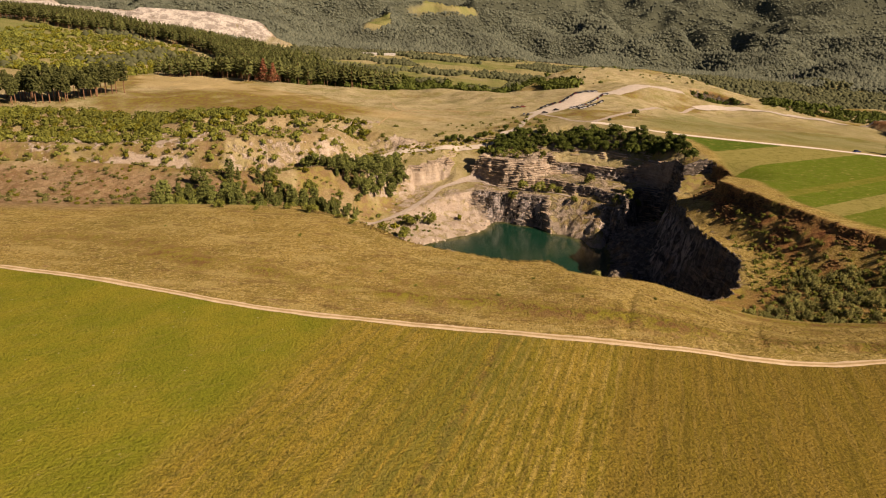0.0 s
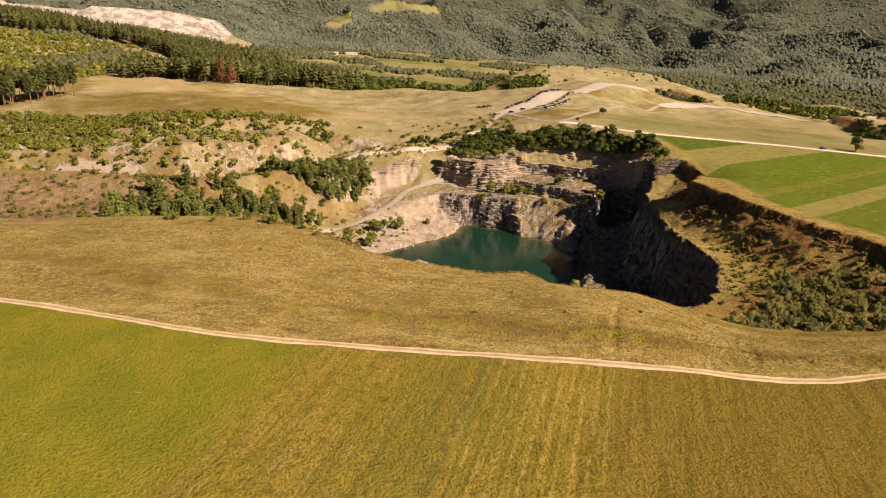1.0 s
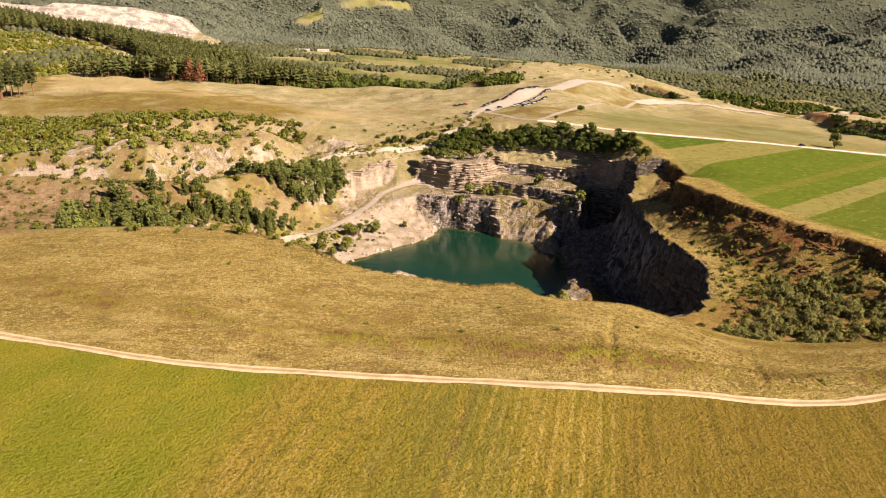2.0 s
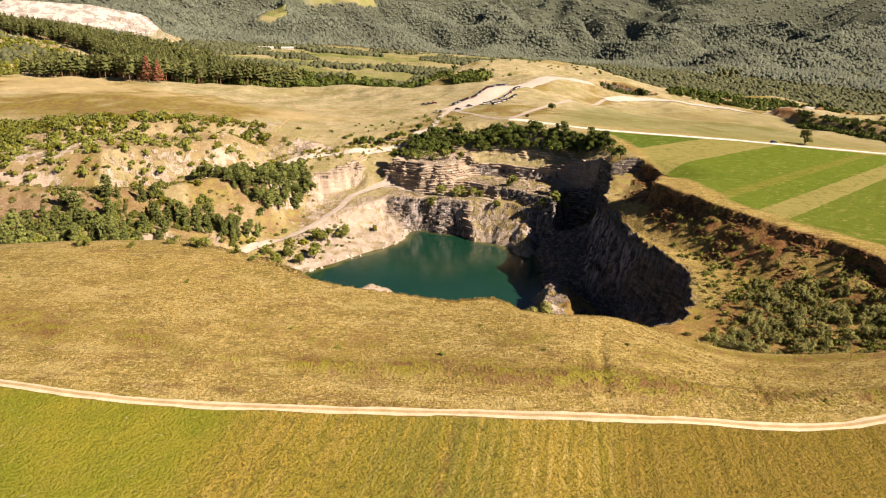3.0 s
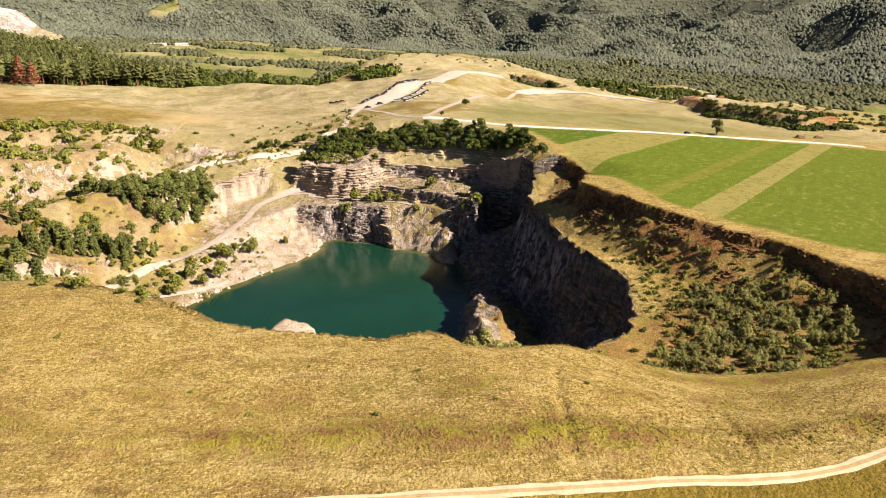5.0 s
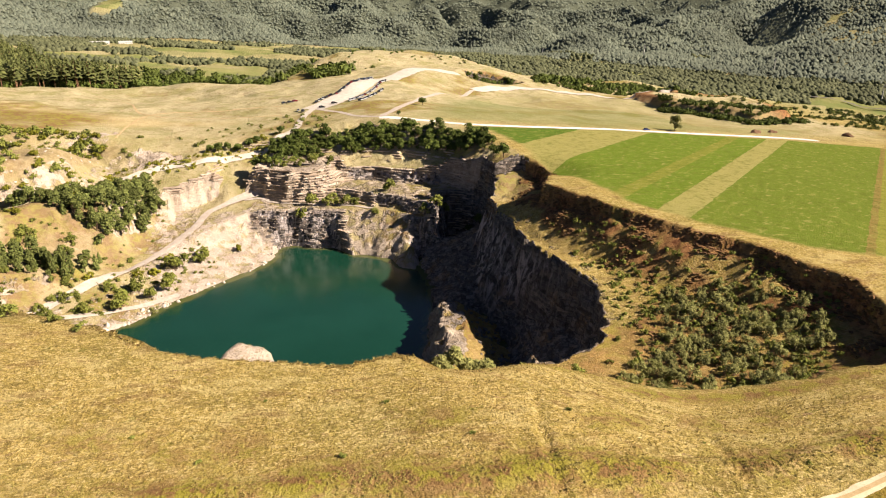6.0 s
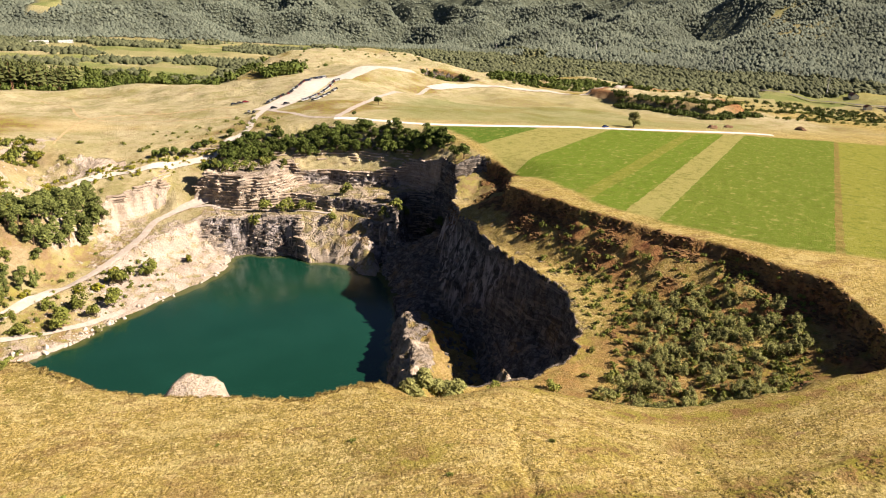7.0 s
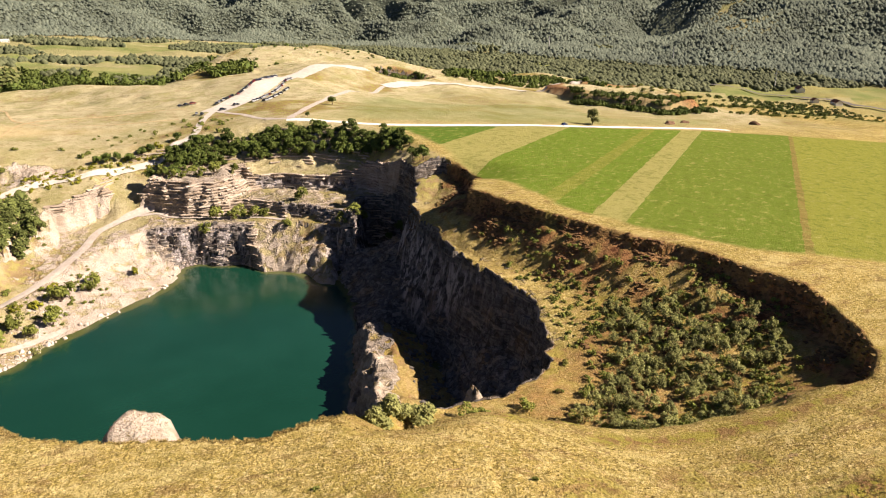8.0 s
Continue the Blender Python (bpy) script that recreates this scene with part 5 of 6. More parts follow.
tall = 2.5 + 4.2 * rng.uniform(size=len(x)) ** 2.0
cv, cf = clones(v, f, np.zeros((len(x), 3)), 101, 1.0, 1.0, 0.2)
cv = cv.reshape(len(x), -1, 3) * tall[:, None, None] + np.stack([x, y, sampled(GZ, x, y) + 0.5], 1)[:, None]
stuff("mountain_forest", cv.reshape(-1, 3), cf, HAZED_WOODLAND, "dense dark green forest covering the mountain side, haze greyed into its colour", "forest", False)

# woods and hedges in the valley
x, y = spread(rng, 90000, -1300, 1500, 560, 2300)
g, low = sampled(LUSH, x, y), 0.5 + 0.5 * fbm(x, y, 150, 4, 91) + 0.22 * smooth(300, 1200, x) + 0.2 * smooth(1010, 1120, x + 0.12 * (y - 1200)) + 0.13 * smooth(1650, 2100, y)
o = sampled(WOODS, x, y)
edge = 882 + 0.20 * np.clip(x, -400, 500) + 160 * np.exp(-(((x - 240) / 140) ** 4))
keep = (y > edge + 40) & (o < 0.4) & (low > 0.55) & (x > -0.72 * y) & (x < 1.7 * (y - 60))
keep &= ((y > 900) | (x > 640)) & (sampled(ROCKY, x, y) < 0.3)
x, y = x[keep][:22000], y[keep][:22000]
v, f = dome(((0.0, 0.7), (0.5, 1.0)), 6)
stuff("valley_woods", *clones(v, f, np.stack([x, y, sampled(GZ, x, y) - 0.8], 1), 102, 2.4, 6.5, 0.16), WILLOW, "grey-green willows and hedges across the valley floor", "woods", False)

# conifer forest on the left hill
FOREST = [[(-300, 850), (-216, 800), (-150, 835), (-95, 880), (-60, 950), (-120, 1090), (-250, 1080), (-350, 1040), (-380, 960)], [(-1200, 1330), (-620, 1330), (-470, 1340), (-350, 1170), (-150, 1090), (-230, 1300), (-420, 1480), (-1200, 1600)]]
x, y = spread(rng, 16000, -1200, -50, 760, 1600)
keep = np.any([inside(p, x, y) > 4 * vnoise(x / 30, y / 30, 6) for p in FOREST], axis=0)
x, y = x[keep][:3600], y[keep][:3600]
needle_tree = []
for k, (z, r) in enumerate(((0.36, 1.0), (0.48, 1.12), (0.60, 1.0), (0.72, 0.8), (0.84, 0.55), (0.95, 0.25))):
    for b in range(6):
        a = b * np.pi / 3 + k * 0.55
        c = np.array([0.55 * r * np.cos(a), 0.55 * r * np.sin(a), z * 5.2])
        u, s = np.array([np.cos(a), np.sin(a), -0.35]) * 0.62 * r, np.array([-np.sin(a), np.cos(a), 0.1]) * 0.42 * r
        needle_tree += [c - u * 0.6, c - s, c + u, c + s + [0, 0, 0.12]]
needle_tree = np.array(needle_tree)
stuff("pine_forest", *clones(needle_tree, np.arange(len(needle_tree)).reshape(-1, 4), np.stack([x, y, sampled(GZ, x, y)], 1), 103, 4.2, 5.6, 0.05), FOREST_NEEDLE, "dark pine forest on the hillside", "forest")
trunk_v, trunk_f = limb([(0, 0, -0.2), (0, 0, 2.2), (0, 0, 4.6)], [0.075, 0.06, 0.02], 4)
stuff("pine_trunks", *clones(trunk_v, trunk_f, np.stack([x, y, sampled(GZ, x, y)], 1), 103, 4.2, 5.6, 0.0), PINE_BARK, "bare reddish pine trunks of the hillside forest", "tree trunks")

# light scrub: hill slope, terraces, far hills and hollows
SCRUB = [([(-720, 900), (-420, 880), (-380, 1060), (-370, 1160), (-480, 1320), (-720, 1310)], 700, 3.0, 7.0), ([(-480, 540), (-300, 535), (-140, 538), (-60, 575), (-68, 606), (-190, 590), (-310, 625), (-480, 600)], 900, 1.3, 4.6),
         ([(-420, 484), (-160, 486), (-60, 512), (-40, 556), (-110, 532), (-260, 522), (-420, 530)], 260, 1.0, 4.2), ([(-340, 330), (-150, 320), (-120, 470), (-340, 478)], 420, 0.5, 2.4),
         ([(420, 900), (500, 890), (610, 850), (620, 900), (520, 960), (430, 965)], 300, 2.0, 6.5), ([(540, 640), (720, 600), (980, 640), (980, 900), (640, 900), (560, 760)], 420, 0.8, 3.4),
         ([(468, 748), (482, 690), (500, 636), (575, 640), (572, 654), (516, 646), (494, 692), (484, 756)], 150, 2.0, 5.0), ([(20, 552), (70, 560), (100, 600), (60, 640), (-40, 620), (-60, 575)], 30, 0.9, 2.4), ([(100, 900), (420, 960), (420, 1010), (100, 1000)], 22, 1.2, 3.0), ([(-190, 838), (-100, 872), (-40, 884), (0, 900), (60, 890), (120, 930), (150, 1000), (100, 1150), (-50, 1250), (-220, 1150), (-200, 950)], 620, 2.6, 8.5), ([(133, 210), (160, 215), (190, 245), (186, 275), (165, 300), (152, 335), (140, 345), (133, 300), (120, 255), (104, 222)], 420, 0.4, 1.5)]
cloud = np.random.default_rng(9)
lobes = np.array([(0, 0, 0.5), (0.5, 0.2, 0.4), (-0.4, 0.3, 0.45), (0.1, -0.5, 0.35)])
spray_v, spray_f = leaf_quads(cloud, lobes, np.full((4, 3), 0.5), 54, 0.3)
for k, (poly, count, low, high) in enumerate(SCRUB):
    p = np.array(scatter(poly, count, 200 + k, 1.5))
    stuff("scrub", *clones(spray_v, spray_f, np.c_[p, sampled(GZ, p[:, 0], p[:, 1]) - 0.1], 300 + k, low, high, 0.06), (SHRUB_LEAF, SHRUB_LEAF, SHRUB_LEAF, OLIVE_LEAF, BROADLEAF, SHRUB_LEAF, BROADLEAF, SHRUB_LEAF, OLIVE_LEAF, BROADLEAF, SHRUB_LEAF)[k], "low green scrub scattered over stony dry ground", "scrub")

for k, (poly, count, low, high) in enumerate((SCRUB[1], SCRUB[2], SCRUB[3], SCRUB[0])):
    p = np.array(scatter(poly, int(count * 0.9), 260 + k, 1.2))
    stuff("scrub", *clones(spray_v, spray_f, np.c_[p, sampled(GZ, p[:, 0], p[:, 1]) - 0.1], 360 + k, low * 0.6, high * 0.75, 0.06), LIME_LEAF, "yellow-green scrub among the dark bushes", "scrub")

for k, (poly, count, low, high) in enumerate((([(-165, 340), (-75, 330), (-60, 400), (-45, 465), (-18, 515), (-30, 545), (-75, 545), (-130, 500), (-175, 455)], 420, 0.5, 2.3), ([(640, 640), (780, 640), (960, 740), (980, 860), (860, 900), (700, 820)], 260, 1.2, 4.2), ([(302, 884), (322, 868), (360, 880), (382, 904), (342, 928), (308, 914)], 110, 2.0, 6.0), ([(395, 905), (440, 915), (480, 935), (500, 960), (430, 960)], 110, 2.0, 6.5), ([(118, 892), (160, 900), (168, 925), (120, 920)], 34, 6.0, 10.5), ([(484, 752), (494, 692), (514, 650), (572, 660), (600, 700), (540, 720), (510, 770), (500, 800)], 150, 1.5, 4.5), ([(180, 930), (420, 985), (430, 1080), (260, 1120), (160, 1020)], 30, 1.2, 3.6), ([(20, 575), (90, 600), (100, 640), (40, 640), (-30, 610)], 26, 0.8, 2.2), ([(-60, 538), (-20, 549), (12, 556), (40, 563), (40, 581), (0, 572), (-30, 566), (-62, 562)], 150, 0.6, 2.0), ([(-90, 410), (-50, 420), (-20, 445), (0, 470), (-8, 492), (-40, 462), (-90, 424)], 90, 0.5, 1.7))):
    p = np.array(scatter(poly, count, 280 + k, 1.5))
    stuff("scrub", *clones(spray_v, spray_f, np.c_[p, sampled(GZ, p[:, 0], p[:, 1]) - 0.1], 390 + k, low, high, 0.06), (SHRUB_LEAF, BROADLEAF, BROADLEAF, BROADLEAF, BROADLEAF, BROADLEAF, BROADLEAF, SHRUB_LEAF, LIME_LEAF, SHRUB_LEAF)[k], "green scrub and small trees on dry ground", "scrub")

p = []
for x, y in smooth_line([(-90, 213), (-20, 190), (40, 177), (85, 168), (140, 166)], 0.07):
    p += [(x + rng.normal() * 2.2, y + rng.normal() * 2.4)] if vnoise(np.array(x / 7), np.array(y / 7), 55) > -0.35 else []
p = np.array(p)
stuff("weeds", *clones(spray_v, spray_f, np.c_[p, sampled(GZ, p[:, 0], p[:, 1]) - 0.1], 380, 0.12, 0.36, 0.08), WEED_LEAF, "tall yellow-green weeds along a low bank", "weeds")

# dry grass tufts of the meadow
x, y = spread(rng, 60000, -150, 175, 150, 276)
t_y = np.interp(x, [p[0] for p in TRACK], [p[1] for p in TRACK])
keep = (y > t_y + 3.0) & (sampled(GZ, x, y) > -9) & (fbm(x, y, 9, 3, 95) > -0.35)
x, y = x[keep][:15000], y[keep][:15000]
blades = []
for k in range(5):
    a = 2 * np.pi * k / 5
    c, s = np.array([np.cos(a), np.sin(a), 0]), np.array([-np.sin(a), np.cos(a), 0])
    blades += [c * 0.05 - s * 0.07, c * 0.05 + s * 0.07, c * 0.5 + s * 0.05 + [0, 0, 0.55], c * 0.55 - s * 0.04 + [0, 0, 0.5]]
blades = np.array(blades)
stuff("meadow_grass", *clones(blades, np.arange(20).reshape(-1, 4), np.stack([x, y, sampled(GZ, x, y) - 0.05], 1), 104, 0.25, 0.55, 0.2), GRASS_BLADE, "tufts of dry golden meadow grass", "grass")


# long grass overhanging the near rim
rim = smooth_line([(37, 229), (23, 226), (8, 233), (-13, 241), (-29, 256), (-46, 270), (-62, 290)], 0.025)
at = rim + rng.normal(size=rim.shape) * 3.0
keep = (sampled(SLOPE, at[:, 0], at[:, 1]) > 0.25) & (sampled(GZ, at[:, 0], at[:, 1]) > -3.5)
at = at[keep][:5200]
stuff("rim_grass", *clones(blades, np.arange(20).reshape(-1, 4), np.c_[at, sampled(GZ, at[:, 0], at[:, 1]) - 0.05], 105, 0.35, 0.8, 0.25), GRASS_BLADE, "long dry grass fringing the quarry's rim", "grass")


# ---- stones ----
def boulder_mesh(seed, mat):
    rng = np.random.default_rng(seed)
    bm = bmesh.new()
    bmesh.ops.create_icosphere(bm, subdivisions=2, radius=1.0)
    for v in bm.verts:
        p = v.co
        d = noise.noise(Vector((p.x * 0.9 + seed, p.y * 0.9, p.z * 0.9))) * 0.55 + noise.noise(Vector((p.x * 2.3, p.y * 2.3 + seed, p.z * 2.3))) * 0.22
        v.co = Vector((p.x * 1.25, p.y * 0.95, p.z * 0.7)) * (1 + d)
    me = bpy.data.meshes.new("boulder")
    bm.to_mesh(me)
    bm.free()
    me.materials.append(mat)
    return me


PALE_STONE = plain_material("pale_stone", (0.62, 0.54, 0.45), 0.9, 0.2, 0, 0.45, 0.9)
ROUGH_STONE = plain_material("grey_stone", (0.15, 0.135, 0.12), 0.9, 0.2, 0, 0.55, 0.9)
boulders = [boulder_mesh(s, PALE_STONE) for s in range(4)]
rng = np.random.default_rng(400)
shore = smooth_line([(-62, 402), (-42, 411), (-29, 424), (-17, 434), (-5, 446), (10, 455), (29, 477), (34, 492)], 1.0)
for k in range(46):
    x, y = shore[rng.integers(0, len(shore))] + rng.normal(size=2) * [1.6, 1.6] + [-1.2, 1.2]
    ob = new("boulder", boulders[k % 4])
    ob.matrix_basis = Matrix.LocRotScale((x, y, height(x, y) + 0.1), Euler(rng.uniform(0, 6, 3)), (rng.uniform(0.5, 1.5),) * 3)
    tagged(ob, "pale weathered boulder at the lake's shore", "boulder", "boulders on the shore")
HEAP_SOIL = plain_material("heap_soil", (0.20, 0.12, 0.07), 0.95, 0.1, 0, 0.5, 1.0)
heap = boulder_mesh(7, HEAP_SOIL)
for x, y, s in ((428, 554, 3.6), (470, 580, 3.2), (543, 567, 4.5)):
    ob = new("earth_heap", heap)
    ob.matrix_basis = Matrix.LocRotScale((x, y, height(x, y) + 0.6), Euler((0, 0, s)), (s * 1.2, s, s))
    tagged(ob, "brown heap of dumped earth near the fields", "earth heap", "earth heaps")
pieces = boulder_mesh(9, ROUGH_STONE)
v = np.array([p.co[:] for p in pieces.vertices])
f = np.array([p.vertices[:] for p in pieces.polygons])
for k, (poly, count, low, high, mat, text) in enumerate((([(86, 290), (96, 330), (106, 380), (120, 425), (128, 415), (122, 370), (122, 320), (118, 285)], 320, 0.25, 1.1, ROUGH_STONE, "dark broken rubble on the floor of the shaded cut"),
                                       ([(20, 500), (36, 496), (60, 490), (76, 470), (72, 478), (50, 500), (28, 512)], 240, 0.1, 0.4, PALE_STONE, "pale rubble at the foot of the grey rock wall"),
                                       ([(-80, 412), (-40, 416), (10, 462), (20, 490), (-10, 488), (-50, 446)], 300, 0.1, 0.4, PALE_STONE, "pale loose stones on the shore slope"),
                                       ([(-400, 486), (-160, 488), (-60, 516), (-42, 585), (-120, 545), (-400, 560)], 420, 0.2, 0.7, PALE_STONE, "pale stones strewn over the quarry terraces"))):
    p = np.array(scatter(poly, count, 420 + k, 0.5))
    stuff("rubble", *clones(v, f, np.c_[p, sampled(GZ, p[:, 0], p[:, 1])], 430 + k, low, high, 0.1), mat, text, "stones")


# ---- broken blocks along the rock faces and clods on the scarp ----
def rock_material(name, dark, light, seam):
    n = Nodes(name, 0.95, 0.05)
    geo = n.add("ShaderNodeNewGeometry")
    col = n.mix(geo.outputs["Random Per Island"], dark, light)
    col = n.mix(n.math("MULTIPLY", n.step(n.noise(1.2, 5, 0.7), 0.45, 0.62), 0.6), col, tuple(0.5 * (a + b) for a, b in zip(dark, light)))
    col = n.mix(n.math("MULTIPLY", n.step(n.noise(1.0, 4, 0.7, n.scaled(0.05, 0.05, 1.6)), 0.52, 0.58), 0.55), col, seam)
    return n.done(col, n.noise(0.8, 5, 0.7), 0.3)


GREY_ROCK = rock_material("grey_rock", (0.085, 0.076, 0.070), (0.30, 0.270, 0.240), (0.060, 0.050, 0.042))
CREAM_ROCK = rock_material("cream_rock", (0.32, 0.250, 0.180), (0.56, 0.475, 0.385), (0.20, 0.150, 0.105))
CLOD_SOIL = rock_material("clod_soil", (0.080, 0.040, 0.022), (0.235, 0.140, 0.065), (0.13, 0.105, 0.030))
rng = np.random.default_rng(440)
x, y = spread(rng, 240000, -130, 205, 196, 600)
steep = sampled(SLOPE, x, y) * sampled(core, x, y)
pick = (rng.uniform(size=len(x)) < np.clip(steep - 0.75, 0, 3.0) / 3.0) & (sampled(GZ, x, y) > WATER_Z - 0.5) & ((y > 285) | (x > 45)) & ((y > 425) | (x > 136)) & (sampled(GRAVEL, x, y) < 0.5)
x, y = x[pick], y[pick]
soil, light, kind = (sampled(EARTH, x, y) > 0.45) | ((x > 132) & (y < 425)), sampled(PALE, x, y), rng.uniform(size=len(x))
block_v = np.array([(i, j, k) for k in (-0.22, 0.22) for j in (-0.7, 0.7) for i in (-1.5, 1.5)], float)
block_f = np.array([(0, 2, 3, 1), (4, 5, 7, 6), (0, 1, 5, 4), (2, 6, 7, 3), (0, 4, 6, 2), (1, 3, 7, 5)])
for mask, mat, most, low, high, text in ((~soil & (light + 0.3 * kind + 0.25 * (y > 440) < 0.5), GREY_ROCK, 420, 0.25, 0.8, "dark grey broken rock ledges of the quarry wall"),
                                   (~soil & (light + 0.3 * kind + 0.25 * (y > 440) >= 0.5), CREAM_ROCK, 420, 0.25, 0.8, "cream coloured rock ledges of the quarry wall"),
                                   (soil, CLOD_SOIL, 2600, 0.2, 0.7, "red-brown earth clods along the basin scarp")):
    a, b = x[mask][:most], y[mask][:most]
    if len(a):
        stuff("rock_ledges" if mat is not CLOD_SOIL else "earth_clods", *clones(block_v, block_f, np.stack([a, b, sampled(GZ, a, b)], 1), 441, low, high, 0.16), mat, text, "rock")

# slabs of the bedded rock, lying along the faces
x, y = spread(rng, 500000, -40, 170, 425, 575)
slope = sampled(SLOPE, x, y)
pick = (slope > 0.85) & ((x < 126) | ((y > 472) & (x < 150))) & (sampled(GRAVEL, x, y) < 0.5) & (sampled(GZ, x, y) > WATER_Z + 1) & (sampled(EARTH, x, y) < 0.4)
x, y, slope = x[pick], y[pick], slope[pick]
z = sampled(GZ, x, y)
pick = np.abs((z / 1.45 + 0.5 * fbm(x, y, 45, 2, 59)) % 1.0 - 0.5) < 0.06
x, y, z = x[pick], y[pick], z[pick]
along = np.arctan2(sampled(sl_y, x, y), sampled(sl_x, x, y)) + np.pi / 2
wall = sampled(SLATE_AND_SHADE, x, y) > 0.5
for mask, mat, most, size, text in ((~wall, CREAM_ROCK, 1500, (2.6, 0.9, 0.34), "cream bedded rock slabs jutting from the quarry wall"), (wall, GREY_ROCK, 420, (1.1, 0.8, 0.7), "dark grey angular rock blocks of the quarry wall")):
    a, b, c, turn = x[mask][:most], y[mask][:most], z[mask][:most], along[mask][:most]
    n = len(a)
    v = block_v[None] / [1.5, 0.7, 0.22] * size * rng.uniform(0.45, 1.3, (n, 1, 1)) * [[[1, 1, 0.8]]] * (1 + 0.14 * rng.normal(size=(n, 8, 3)))
    co, si = np.cos(turn)[:, None], np.sin(turn)[:, None]
    v = np.stack([v[..., 0] * co - v[..., 1] * si + a[:, None], v[..., 0] * si + v[..., 1] * co + b[:, None], v[..., 2] + c[:, None]], -1)
    stuff("rock_slabs", v.reshape(-1, 3), (block_f[None] + (np.arange(n) * 8)[:, None, None]).reshape(-1, 4), mat, text, "rock")

a, b = spread(rng, 60000, 128, 200, 215, 445)
pick = (sampled(EARTH, a, b) > 0.4) & (sampled(GZ, a, b) < -5) & (fbm(a, b, 7, 3, 57) > 0.0)
a, b = a[pick][:2200], b[pick][:2200]
stuff("earth_clods", *clones(block_v * [0.6, 1.0, 1.6], block_f, np.stack([a, b, sampled(GZ, a, b)], 1), 443, 0.25, 0.95, 0.22), CLOD_SOIL, "crumbled red-brown clods strewn below the scarp", "soil")

# ---- cars ----
GLASS_DARK = plain_material("car_glass", (0.02, 0.025, 0.03), 0.05, 0.6, 0, 0.2)
TYRE = plain_material("tyre_rubber", (0.02, 0.02, 0.02), 0.9, 0.2)
RIM = plain_material("wheel_rim", (0.45, 0.45, 0.46), 0.35, 0.5, 0.8)
LAMP = plain_material("car_lamp", (0.6, 0.55, 0.5), 0.15, 0.6)


def solid(name, verts, faces, mat, bevel=0.0):
    bm = bmesh.new()
    vs = [bm.verts.new(v) for v in verts]
    for f in faces:
        bm.faces.new([vs[i] for i in f])
    bmesh.ops.recalc_face_normals(bm, faces=bm.faces)
    if bevel:
        bmesh.ops.bevel(bm, geom=list(bm.edges), offset=bevel, segments=1, affect="EDGES")
    me = bpy.data.meshes.new(name)
    bm.to_mesh(me)
    bm.free()
    me.materials.append(mat)
    return me


def extruded(name, profile, half_low, half_high, mat, bevel):
    """A car shape: a side profile of (along, up) spread to both sides, narrower above."""
    top = max(z for _, z in profile)
    low = min(z for _, z in profile)
    w = [half_low + (half_high - half_low) * (z - low) / (top - low) for _, z in profile]
    n = len(profile)
    verts = [(x, -s, z) for (x, z), s in zip(profile, w)] + [(x, s, z) for (x, z), s in zip(profile, w)]
    faces = [list(range(n)), list(range(2 * n - 1, n - 1, -1))] + [[i, (i + 1) % n, n + (i + 1) % n, n + i] for i in range(n)]
    return solid(name, verts, faces, mat, bevel)


def disc(name, radius, width, mat, sides=14):
    a = np.linspace(0, 2 * np.pi, sides, endpoint=False)
    verts = [(radius * np.cos(t), s * width / 2, radius * np.sin(t)) for s in (-1, 1) for t in a]
    faces = [list(range(sides)), list(range(2 * sides - 1, sides - 1, -1))] + [[i, (i + 1) % sides, sides + (i + 1) % sides, sides + i] for i in range(sides)]
    return solid(name, verts, faces, mat)


def car(colour, name="car", tall=1.0):
    paint = plain_material("car_paint", colour, 0.25, 0.6, 0.2, 0.05)
    root = new(name)
    part("body", extruded("body", [(-2.15, 0.35), (2.15, 0.35), (2.2, 0.6), (2.0, 0.82), (1.1, 0.92), (-1.7, 0.95), (-2.15, 0.85)], 0.88, 0.86, paint, 0.04), root)
    part("window", extruded("window", [(-1.75, 0.93), (1.15, 0.9), (0.35, 1.38 * tall), (-1.25, 1.40 * tall)], 0.80, 0.62, GLASS_DARK, 0.02), root, "dark tinted car windows")
    part("roof", extruded("roof", [(-1.22, 1.385 * tall), (0.33, 1.365 * tall), (0.25, 1.46 * tall), (-1.1, 1.47 * tall)], 0.63, 0.58, paint, 0.02), root)
    for x in (-1.35, 1.35):
        for y in (-0.80, 0.80):
            wheel = part("wheel", disc("tyre", 0.33, 0.22, TYRE), root)
            wheel.location = (x, y, 0.33)
            part("rim", disc("rim", 0.2, 0.24, RIM, 10), wheel, "grey metal rim")
    for y in (-0.6, 0.6):
        lamp = part("headlight", solid("headlight", [(2.1, y - 0.16, 0.62), (2.1, y + 0.16, 0.62), (2.1, y + 0.16, 0.76), (2.1, y - 0.16, 0.76), (2.2, y - 0.16, 0.62), (2.2, y + 0.16, 0.62), (2.14, y + 0.16, 0.76), (2.14, y - 0.16, 0.76)], [(0, 1, 2, 3), (4, 5, 6, 7), (0, 1, 5, 4), (1, 2, 6, 5), (2, 3, 7, 6), (3, 0, 4, 7)], LAMP), root, "clear headlight")
    return root


PAINTS = [("black", (0.012, 0.012, 0.014)), ("dark grey", (0.06, 0.062, 0.068)), ("white", (0.75, 0.75, 0.74)), ("silver", (0.42, 0.43, 0.44)), ("dark red", (0.22, 0.02, 0.02)), ("dark blue", (0.02, 0.04, 0.14))]
fleet = [car(c, tall=t) for (_, c), t in zip(PAINTS, (1, 1.05, 1.25, 1, 1, 1.05))]
used = set()


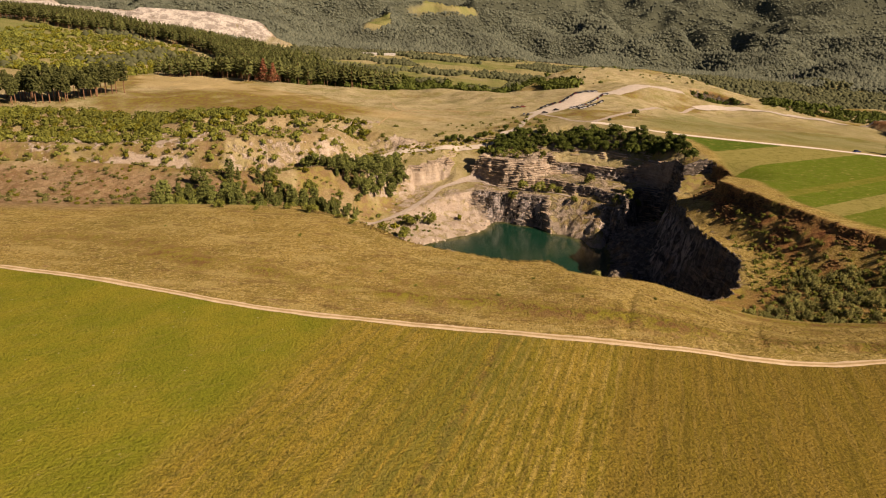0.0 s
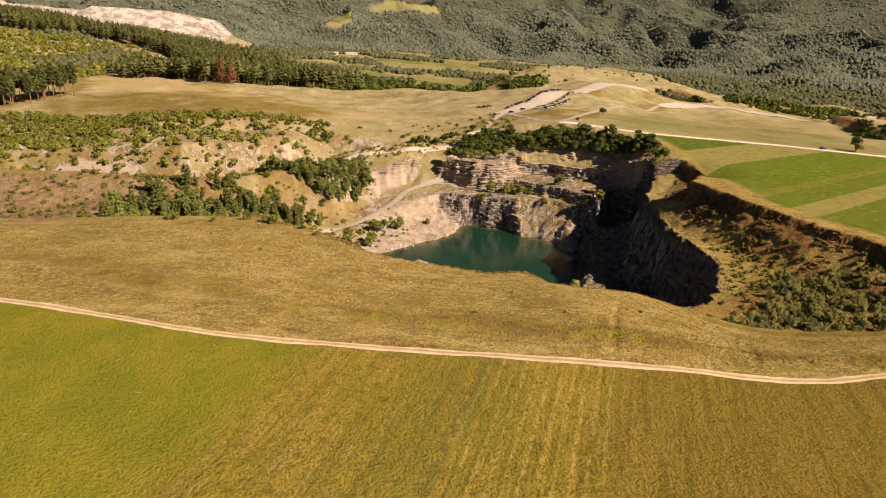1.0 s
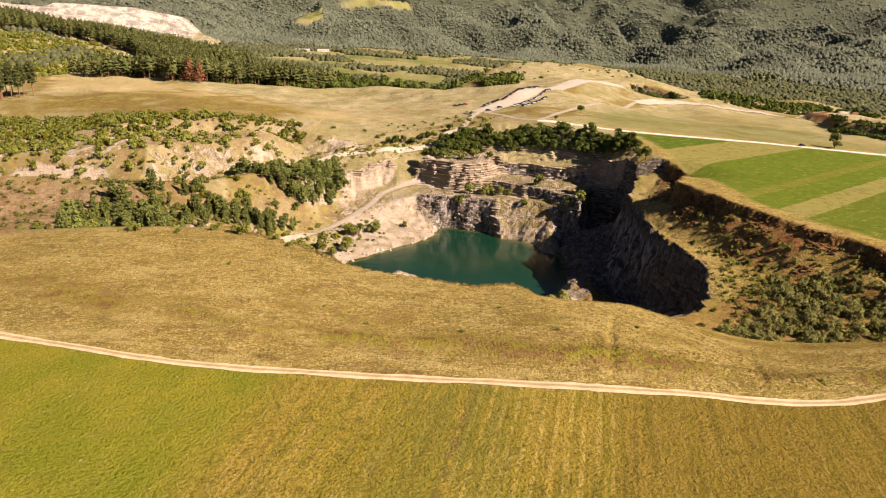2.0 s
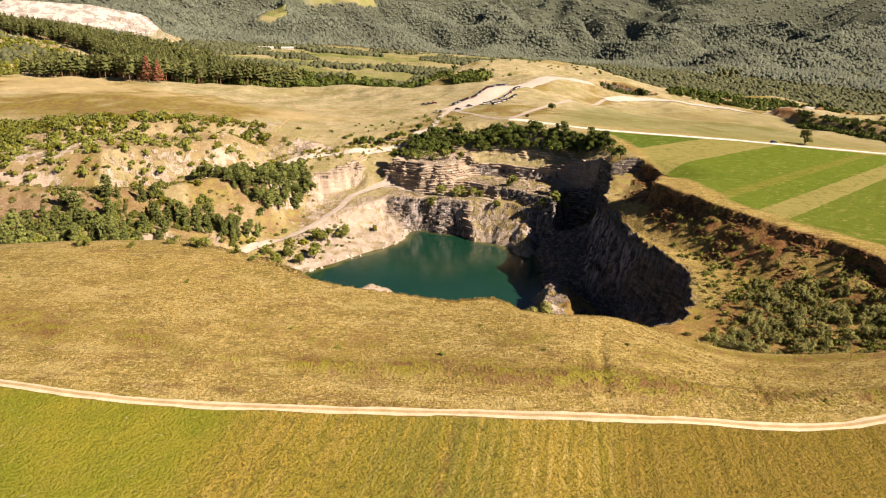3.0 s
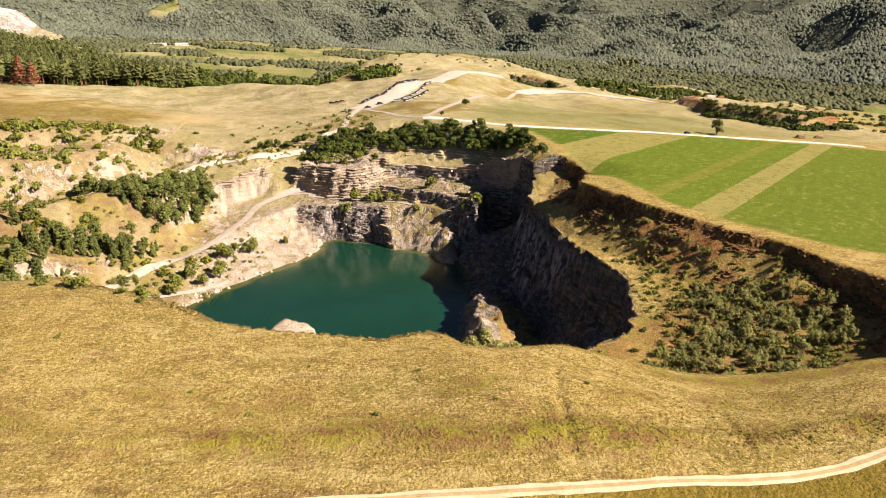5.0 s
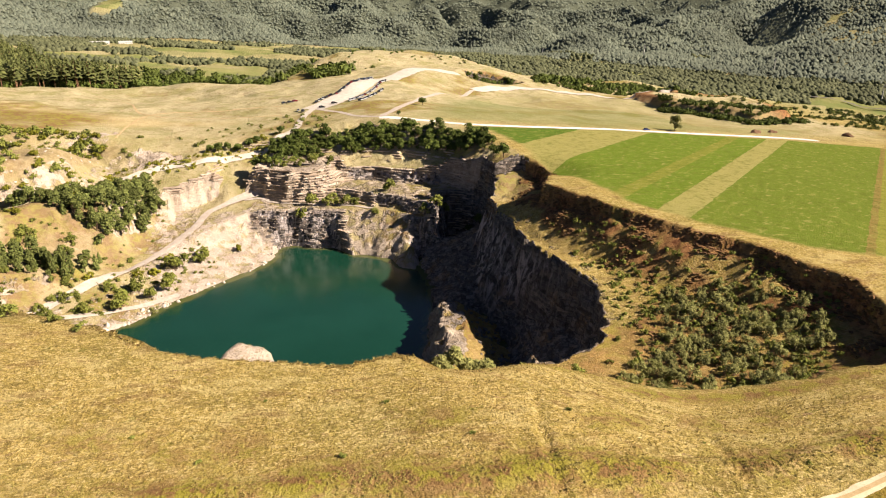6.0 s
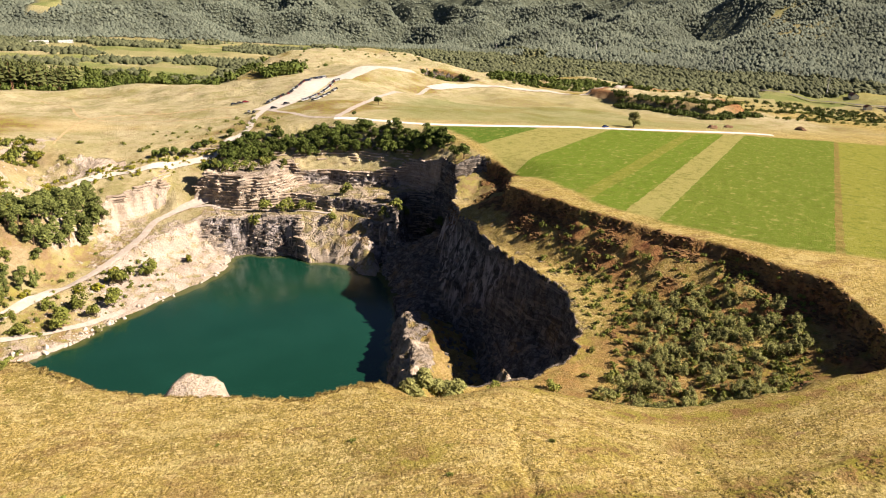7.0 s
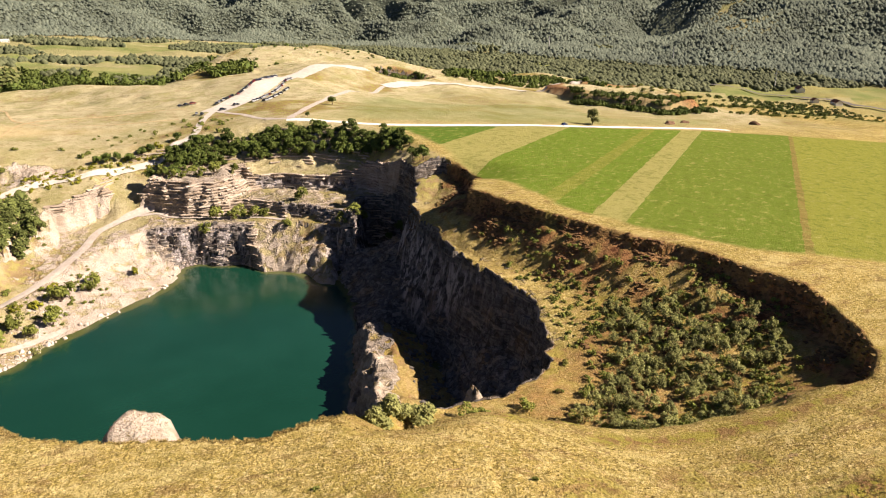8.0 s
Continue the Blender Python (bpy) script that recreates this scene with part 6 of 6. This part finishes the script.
def park(kind, x, y, turn, group="parked cars"):
    m = Matrix.LocRotScale((x, y, height(x, y) + 0.42), Euler((0, 0, turn)), (1.1, 1.1, 1.1))
    if kind in used:
        ob = copy_thing(fleet[kind], m)
    else:
        ob = fleet[kind]
        ob.matrix_basis = m
        used.add(kind)
    tagged(ob, f"parked {PAINTS[kind][0]} car on the pale gravel lot", "car", group)


rng = random.Random(12)
for line, step, kinds in (([(91, 684), (103, 700), (116, 718), (136, 750), (152, 775), (170, 815)], 3.1, (0, 1, 2, 0, 5, 3, 4, 2, 1)), ([(118, 677), (142, 711), (160, 745), (173, 771)], 3.1, (2, 3, 2, 4, 2, 1, 3, 2)), ([(125, 672), (147, 706), (160, 728)], 3.4, (2, 2, 0, 2, 3))):
    pts = smooth_line(line, step)
    for k in range(len(pts) - 1):
        if rng.random() < 0.9:
            way = pts[k + 1] - pts[k]
            park(kinds[rng.randrange(len(kinds))], *pts[k], math.atan2(way[1], way[0]) + 0.5 + rng.uniform(-0.06, 0.06))
for kind, x, y, turn in ((0, 66, 692, 0.3), (0, 71, 696, 0.5), (4, 76, 700, 0.2), (3, 73, 660, 1.4), (1, 76, 655, 1.2), (0, 92, 661, 0.2), (0, 104, 672, 0.4), (0, 122, 552, 0.1), (5, 316, 543, 0.1)):
    park(kind, x, y, turn, "cars on the roads")


# ---- masts, railway and houses across the valley ----
CONCRETE = plain_material("concrete", (0.50, 0.49, 0.46), 0.85, 0.2, 0, 0.25, 1.0)
BALLAST = gravel_material("ballast", (0.10, 0.09, 0.085), (0.16, 0.145, 0.13), (0.07, 0.06, 0.055))
PLASTER = plain_material("plaster", (0.68, 0.65, 0.60), 0.9, 0.2, 0, 0.15, 2.0)
TILE = plain_material("roof_tile", (0.30, 0.13, 0.08), 0.85, 0.2, 0, 0.35, 1.5)
SHEET = plain_material("sheet_roof", (0.45, 0.45, 0.43), 0.5, 0.4, 0.1, 0.15, 2.0)
PANE = plain_material("window_glass", (0.03, 0.04, 0.05), 0.08, 0.5)


def mast(tall):
    root = new("power_mast")
    part("pole", mesh_of("pole", *limb([(0, 0, -1), (0, 0, tall * 0.5), (0, 0, tall)], [1.2, 0.9, 0.5], 8), [CONCRETE]), root)
    for z, w in ((0.95, 2.4), (0.84, 3.6), (0.73, 2.8)):
        part("crossarm", mesh_of("crossarm", *limb([(-w, 0, tall * z), (0, 0, tall * z + 0.3), (w, 0, tall * z)], [0.25, 0.4, 0.25], 6), [CONCRETE]), root)
    return root


masts = mast(30.0)
for k, (x, y) in enumerate(((1374, 1554), (1177, 1831), (1035, 2168), (1146, 1046))):
    m = Matrix.LocRotScale((x, y, height(x, y)), Euler((0, 0, 2.2)), (1, 1, 1))
    ob = copy_thing(masts, m) if k else masts
    ob.matrix_basis = m
    tagged(ob, "tall pale concrete power mast with three crossarms", "power mast", "power masts in the valley")

road("railway", [(1000, 1330), (1014, 1234), (1037, 1107), (1051, 933), (1029, 756), (980, 620)], 9.0, BALLAST, "dark railway embankment across the valley floor", 2.6, 12.0, 0.1)


def box(name, x0, x1, y0, y1, z0, z1, mat):
    return solid(name, [(x0, y0, z0), (x1, y0, z0), (x1, y1, z0), (x0, y1, z0), (x0, y0, z1), (x1, y0, z1), (x1, y1, z1), (x0, y1, z1)], [(0, 1, 2, 3), (4, 5, 6, 7), (0, 1, 5, 4), (1, 2, 6, 5), (2, 3, 7, 6), (3, 0, 4, 7)], mat)


def house(long, deep, tall, roof, name="house"):
    root = new(name)
    a, b = long / 2, deep / 2
    part("wall", solid("wall", [(-a, -b, -1), (a, -b, -1), (a, b, -1), (-a, b, -1), (-a, -b, tall), (a, -b, tall), (a, b, tall), (-a, b, tall), (-a, 0, tall + b * 0.7), (a, 0, tall + b * 0.7)], [(0, 1, 5, 4), (1, 2, 6, 9, 5), (2, 3, 7, 6), (3, 0, 4, 8, 7), (0, 1, 2, 3), (4, 5, 9, 8), (6, 7, 8, 9)], PLASTER), root)
    for s in (-1, 1):
        e = 0.5
        part("roof", solid("roof", [(-a - e, s * (b + e), tall - 0.3), (a + e, s * (b + e), tall - 0.3), (a + e, 0, tall + b * 0.7 + 0.15), (-a - e, 0, tall + b * 0.7 + 0.15), (-a - e, s * (b + e), tall - 0.05), (a + e, s * (b + e), tall - 0.05), (a + e, 0, tall + b * 0.7 + 0.4), (-a - e, 0, tall + b * 0.7 + 0.4)], [(0, 1, 2, 3), (4, 5, 6, 7), (0, 1, 5, 4), (1, 2, 6, 5), (2, 3, 7, 6), (3, 0, 4, 7)], roof), root)
    for k in range(max(2, int(long // 3))):
        x = -a + (k + 0.5) * long / max(2, int(long // 3))
        part("window", box("window", x - 0.6, x + 0.6, -b - 0.04, -b + 0.1, 1.0, 2.3, PANE), root, "dark window pane")
    part("door", box("door", a - 2.2, a - 1.2, -b - 0.06, -b + 0.1, 0, 2.1, BARK), root, "brown wooden door")
    return root


for k, (x, y, turn, long, deep, tall, roof, text) in enumerate(((1149, 994, 0.9, 26, 12, 5, TILE, "white plastered house with a brown tiled roof"), (1023, 830, 1.1, 18, 10, 4, TILE, "white plastered house with a brown tiled roof"), (1000, 850, 1.0, 12, 9, 3.5, TILE, "small white house with a brown roof"), (-207, 1990, 0.2, 44, 12, 2.6, SHEET, "long white hall with a pale sheet roof"), (-150, 1985, 0.2, 30, 10, 2.6, SHEET, "long white hall with a pale sheet roof"))):
    ob = house(long, deep, tall, roof, "hall" if long > 28 else "house")
    ob.matrix_basis = Matrix.LocRotScale((x, y, height(x, y)), Euler((0, 0, turn)), (1, 1, 1))
    tagged(ob, text, "building", "buildings in the valley")
